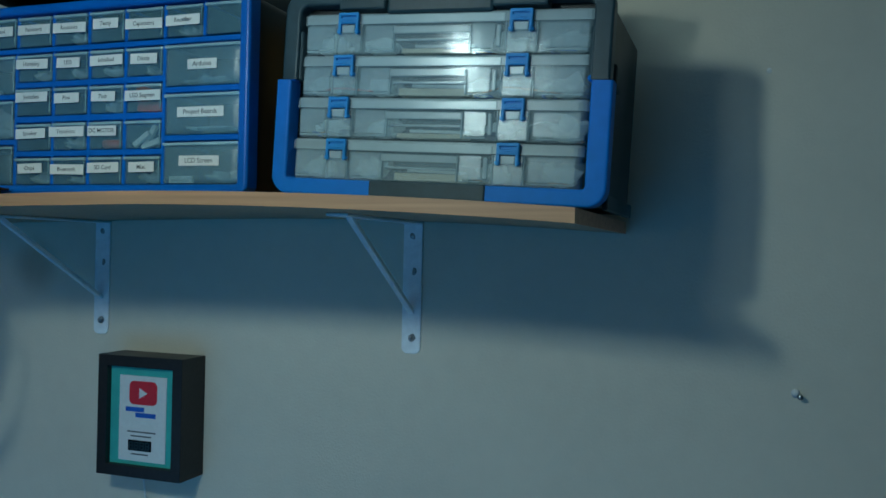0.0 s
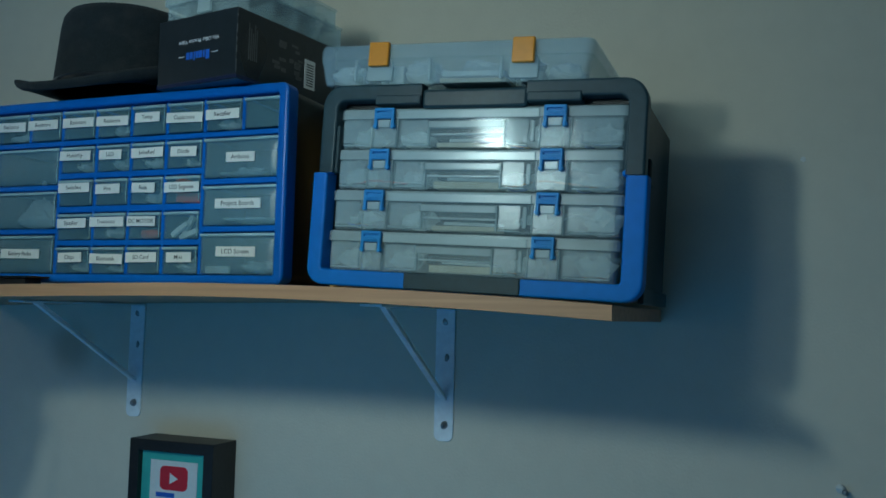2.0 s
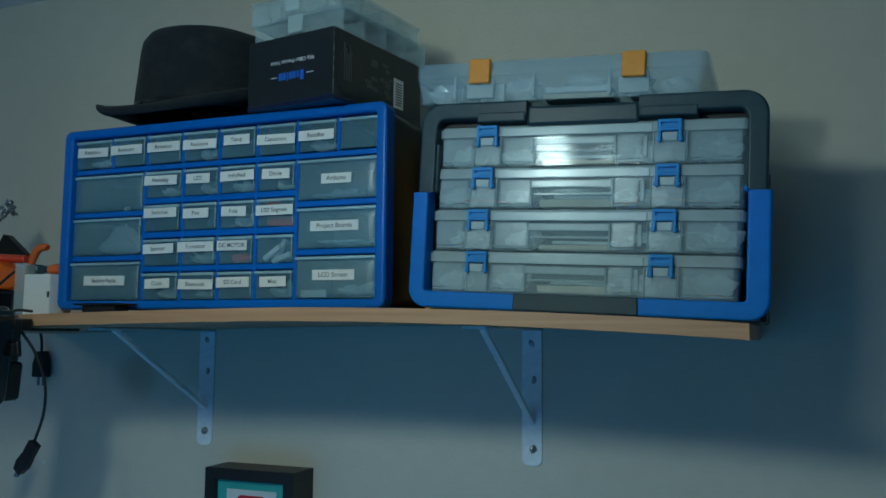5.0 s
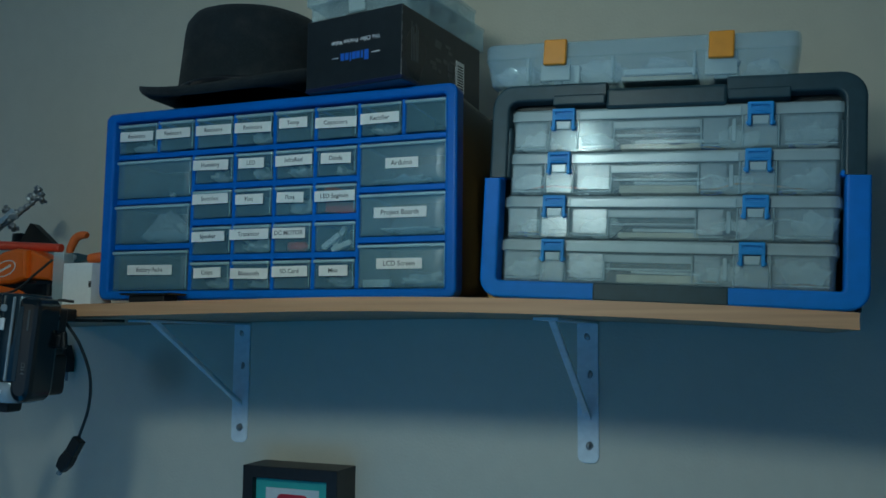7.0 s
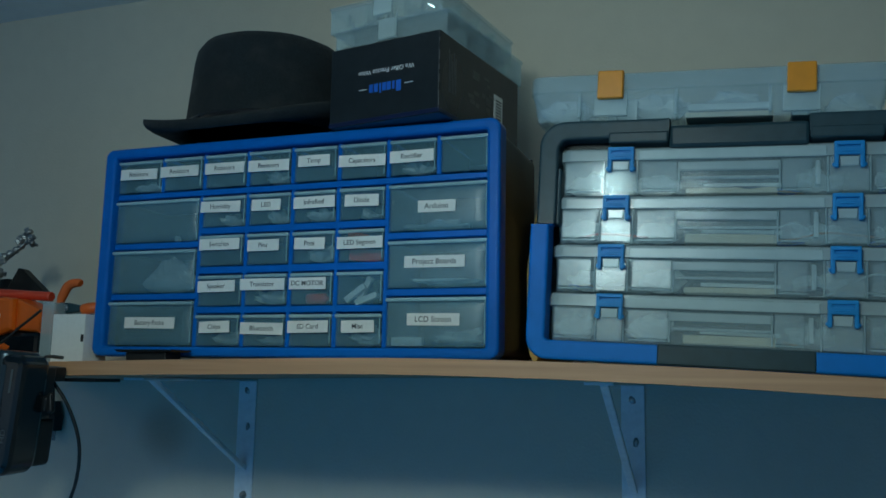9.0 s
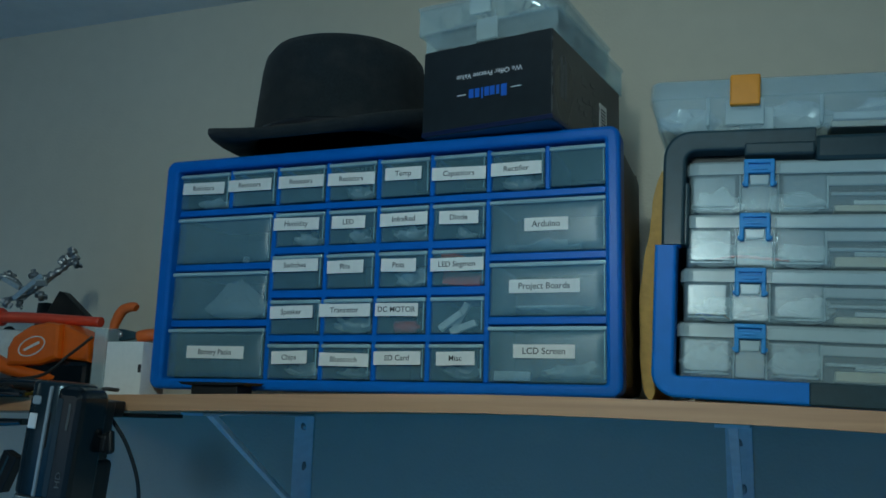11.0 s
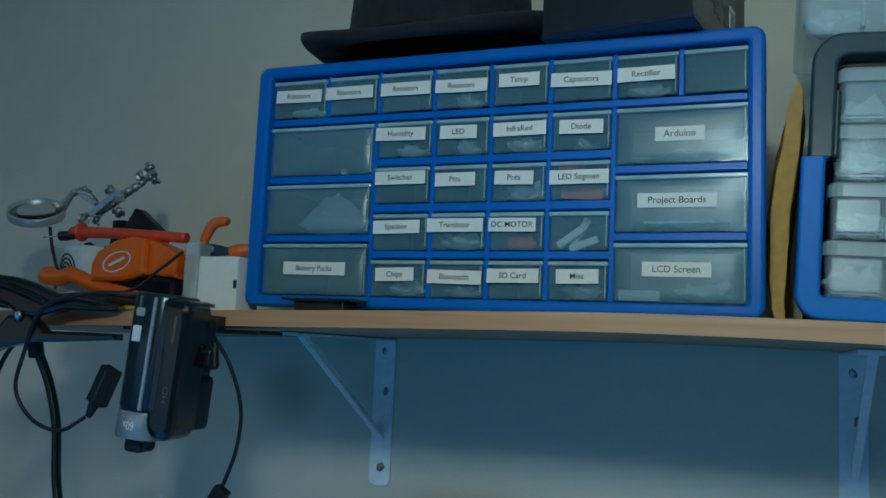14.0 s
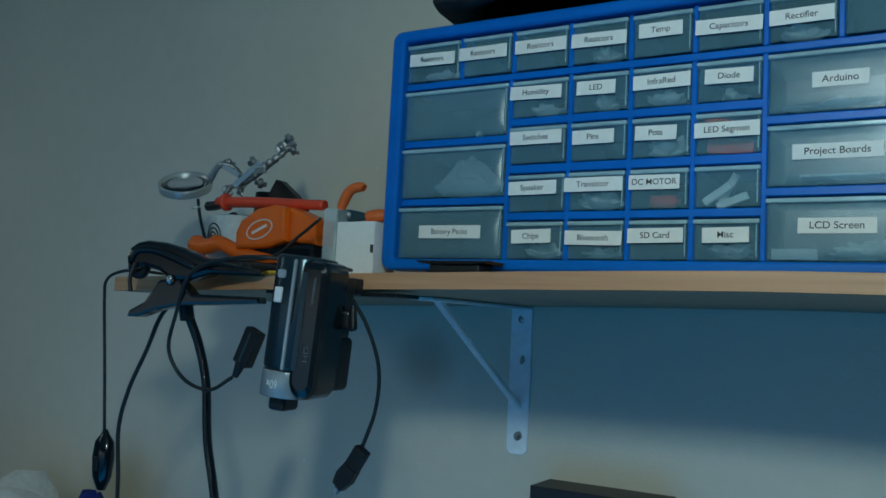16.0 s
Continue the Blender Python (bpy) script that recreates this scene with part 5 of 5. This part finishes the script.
cord([(-0.04, -0.045, 1.546), (-0.068, -0.10, 1.553), (-0.12, -0.108, 1.550), (-0.160, -0.115, 1.535), (-0.183, -0.11, 1.490), (-0.194, -0.105, 1.454), (-0.175, -0.10, 1.426), (-0.138, -0.10, 1.4175), (-0.108, -0.10, 1.432)], 0.0020, "grey-black cord looping to a small plug")
pg = thing("cord_plug", pose(-0.088, -0.10, 1.4625, 0, 24, 0), "black rectangular plug at the end of a cord", "plug")
part("shell", box(-0.0095, 0.0095, -0.006, 0.006, -0.018, 0.020, 0.0015), BLACK, pg)
part("strain_relief", tube([(-0.002, 0, -0.017), (-0.0025, 0, -0.033)], lambda t: 0.0058 - 0.0026 * t, 10), CABLE, pg)
part("groove", box(-0.0015, 0.0010, -0.0066, -0.0058, -0.015, 0.017), GREY, pg)
cord([(-0.02, -0.03, 1.5465), (0.0, -0.078, 1.545), (0.014, -0.082, 1.524), (0.031, -0.07, 1.492), (0.041, -0.06, 1.452), (0.037, -0.055, 1.412), (0.024, -0.055, 1.374)], 0.0020, "black cord hanging beside the camcorder")
up = thing("cord_connector", pose(0.0125, -0.055, 1.352, 0, 32, 0), "black moulded connector hanging on a cord", "connector plug")
part("shell", box(-0.0075, 0.0075, -0.0055, 0.0055, 0.002, 0.024, 0.0014), BLACK, up)
part("grip", prism([(-0.008, -0.022), (0.004, -0.024), (0.0085, -0.012), (0.0080, 0.002), (-0.0080, 0.002), (-0.0105, -0.010)], -0.006, 0.006, 0.0018), BLACK, up)
part("tip", box(-0.004, 0.001, -0.003, 0.003, -0.031, -0.023, 0.0006, 1), SILVER, up)
cord([(-0.34, 0.20, 1.536), (-0.352, 0.29, 1.535), (-0.356, 0.312, 1.51), (-0.355, 0.315, 1.475)], 0.0026, "black mains cord dropping behind the shelf end")
mp = thing("mains_plug", pose(-0.3535, 0.3145, 1.448), "black mains plug hanging by the wall", "plug")
part("shell", prism([(-0.006, 0.034), (0.006, 0.034), (0.014, 0.010), (0.014, -0.014), (-0.014, -0.014), (-0.014, 0.010)], -0.010, 0.010, 0.002), BLACK, mp)
for x in (-0.006, 0.006):
    part("prong", box(x - 0.0025, x + 0.0025, -0.001, 0.001, -0.030, -0.014), SILVER, mp)
# loose cords in a heap under the tools
for k in range(5):
    y = -0.030 + 0.016 * k
    cord([(-0.275 + 0.02 * math.sin(k), y, top_at(-0.27) + 0.004), (-0.20, y - 0.015 + 0.006 * math.sin(2 * k), top_at(-0.2) + 0.012 + 0.004 * (k % 2)), (-0.13, y - 0.004, top_at(-0.13) + 0.010), (-0.085 + 0.006 * k, y + 0.004, top_at(-0.09) + 0.0035)], 0.0034, "black cord lying across the shelf")
cord([(-0.255, -0.045, 1.546), (-0.20, -0.052, 1.553), (-0.14, -0.02, 1.560), (-0.108, -0.010, 1.585), (-0.082, -0.006, 1.605)], 0.0018, "thin black wire crossing an orange tool")
cord([(-0.12, -0.045, top_at(-0.1) + 0.0025), (-0.095, -0.050, top_at(-0.09) + 0.002), (-0.07, -0.040, top_at(-0.07) + 0.0022)], 0.0022, "short yellow wire on the shelf", YELLOW)

cap = thing("black_stand", pose(0.108, -0.030, top_at(0.108)), "low black plastic stand before the drawer cabinet", "stand")
part("top_plate", prism([(-0.040, 0.012), (0.040, 0.012), (0.036, 0.0095), (0.018, 0.0085), (-0.022, 0.0085), (-0.036, 0.0095)], -0.018, 0.018, 0.001), GLOSS_BLACK, cap)
part("foot", box(-0.026, 0.028, -0.014, 0.014, 0.0, 0.0088, 0.001), BLACK, cap)


# white paper sack with a crumpled top, and a blue cloth, low beside the shelf
def sack(name, cx, cy, w, d, z1, seed, mats, label, cat):
    bm = bmesh.new()
    n, rows = 40, []
    for j in range(24):
        v = j / 23
        row = []
        for k in range(n):
            a = 2 * math.pi * k / n
            q = Vector((math.cos(a), math.sin(a), v * 3))
            g = 1 + 0.10 * noise.noise(q * 1.3 + Vector((seed, 0, 0))) + 0.06 * noise.noise(q * 4 + Vector((0, seed, 0)))
            drop = 0.07 * noise.noise(q * 1.5 + Vector((0, 0, seed))) * v
            row.append(bm.verts.new((w / 2 * g * math.cos(a) * (1 - 0.15 * v * v), d / 2 * g * math.sin(a), (z1 - FZ) * v + drop)))
        rows.append(row)
    mid = Vector((0, 0, sum(v.co.z for v in rows[-1]) / n + 0.03))
    for f in (0.12, 0.35, 0.65, 0.9):
        rows.append([bm.verts.new(v.co.lerp(mid, f) + Vector((0, 0, 0.018 * math.sin(math.pi * f) + 0.02 * noise.noise(v.co * 14 + Vector((f * 3, 0, seed)))))) for v in rows[23]])
    for a, b in zip(rows, rows[1:]):
        for k in range(n):
            bm.faces.new((a[k], a[(k + 1) % n], b[(k + 1) % n], b[k])).smooth = True
    bm.faces.new(rows[0][::-1]), bm.faces.new(rows[-1])
    return single(name, bm, mats, label, cat, pose(cx, cy, FZ))


sack("paper_sack", -0.900, 0.16, 0.30, 0.26, 1.138, 4.0, CLOTH, "tall crumpled white paper sack standing against the wall", "sack")
sack("blue_bag", -0.630, 0.19, 0.08, 0.09, 1.150, 9.0, NAVY, "dark blue cloth bag standing beside a white sack", "bag")

# what shows through the milky case: papers and bags
for x, y, w2, z0, h2 in ((-0.078, 0.016, 0.030, 0.003, 0.022), (0.028, 0.014, 0.080, 0.010, 0.007), (0.100, 0.016, 0.026, 0.003, 0.012)):
    single("paper_slip", box(-w2 / 2, w2 / 2, 0, 0.05, 0, h2, 0.001, 1), PAPER, "white paper slips inside the milky case", "paper slip", TOP @ pose(x, y, z0), "slips in the milky case")
single("cream_card", box(-0.042, 0.042, 0, 0.05, 0, 0.0055, 0.0006, 1), CREAM, "cream card inside the milky case", "card", TOP @ pose(0.028, 0.014, 0.003))
for x, w2, h2, seed in ((-0.140, 0.050, 0.026, 5.0), (-0.040, 0.050, 0.028, 7.0), (0.030, 0.055, 0.014, 3.0), (0.100, 0.026, 0.014, 8.0), (0.138, 0.044, 0.020, 12.0)):
    single("parts_bag", crumpled(w2, 0.03, h2, seed, 3, 0.4), BAG, "crumpled clear bag inside the milky case", "plastic bag", TOP @ pose(x, 0.032, 0.017 if 0.0 < x < 0.12 else 0.003), "bags in the milky case")
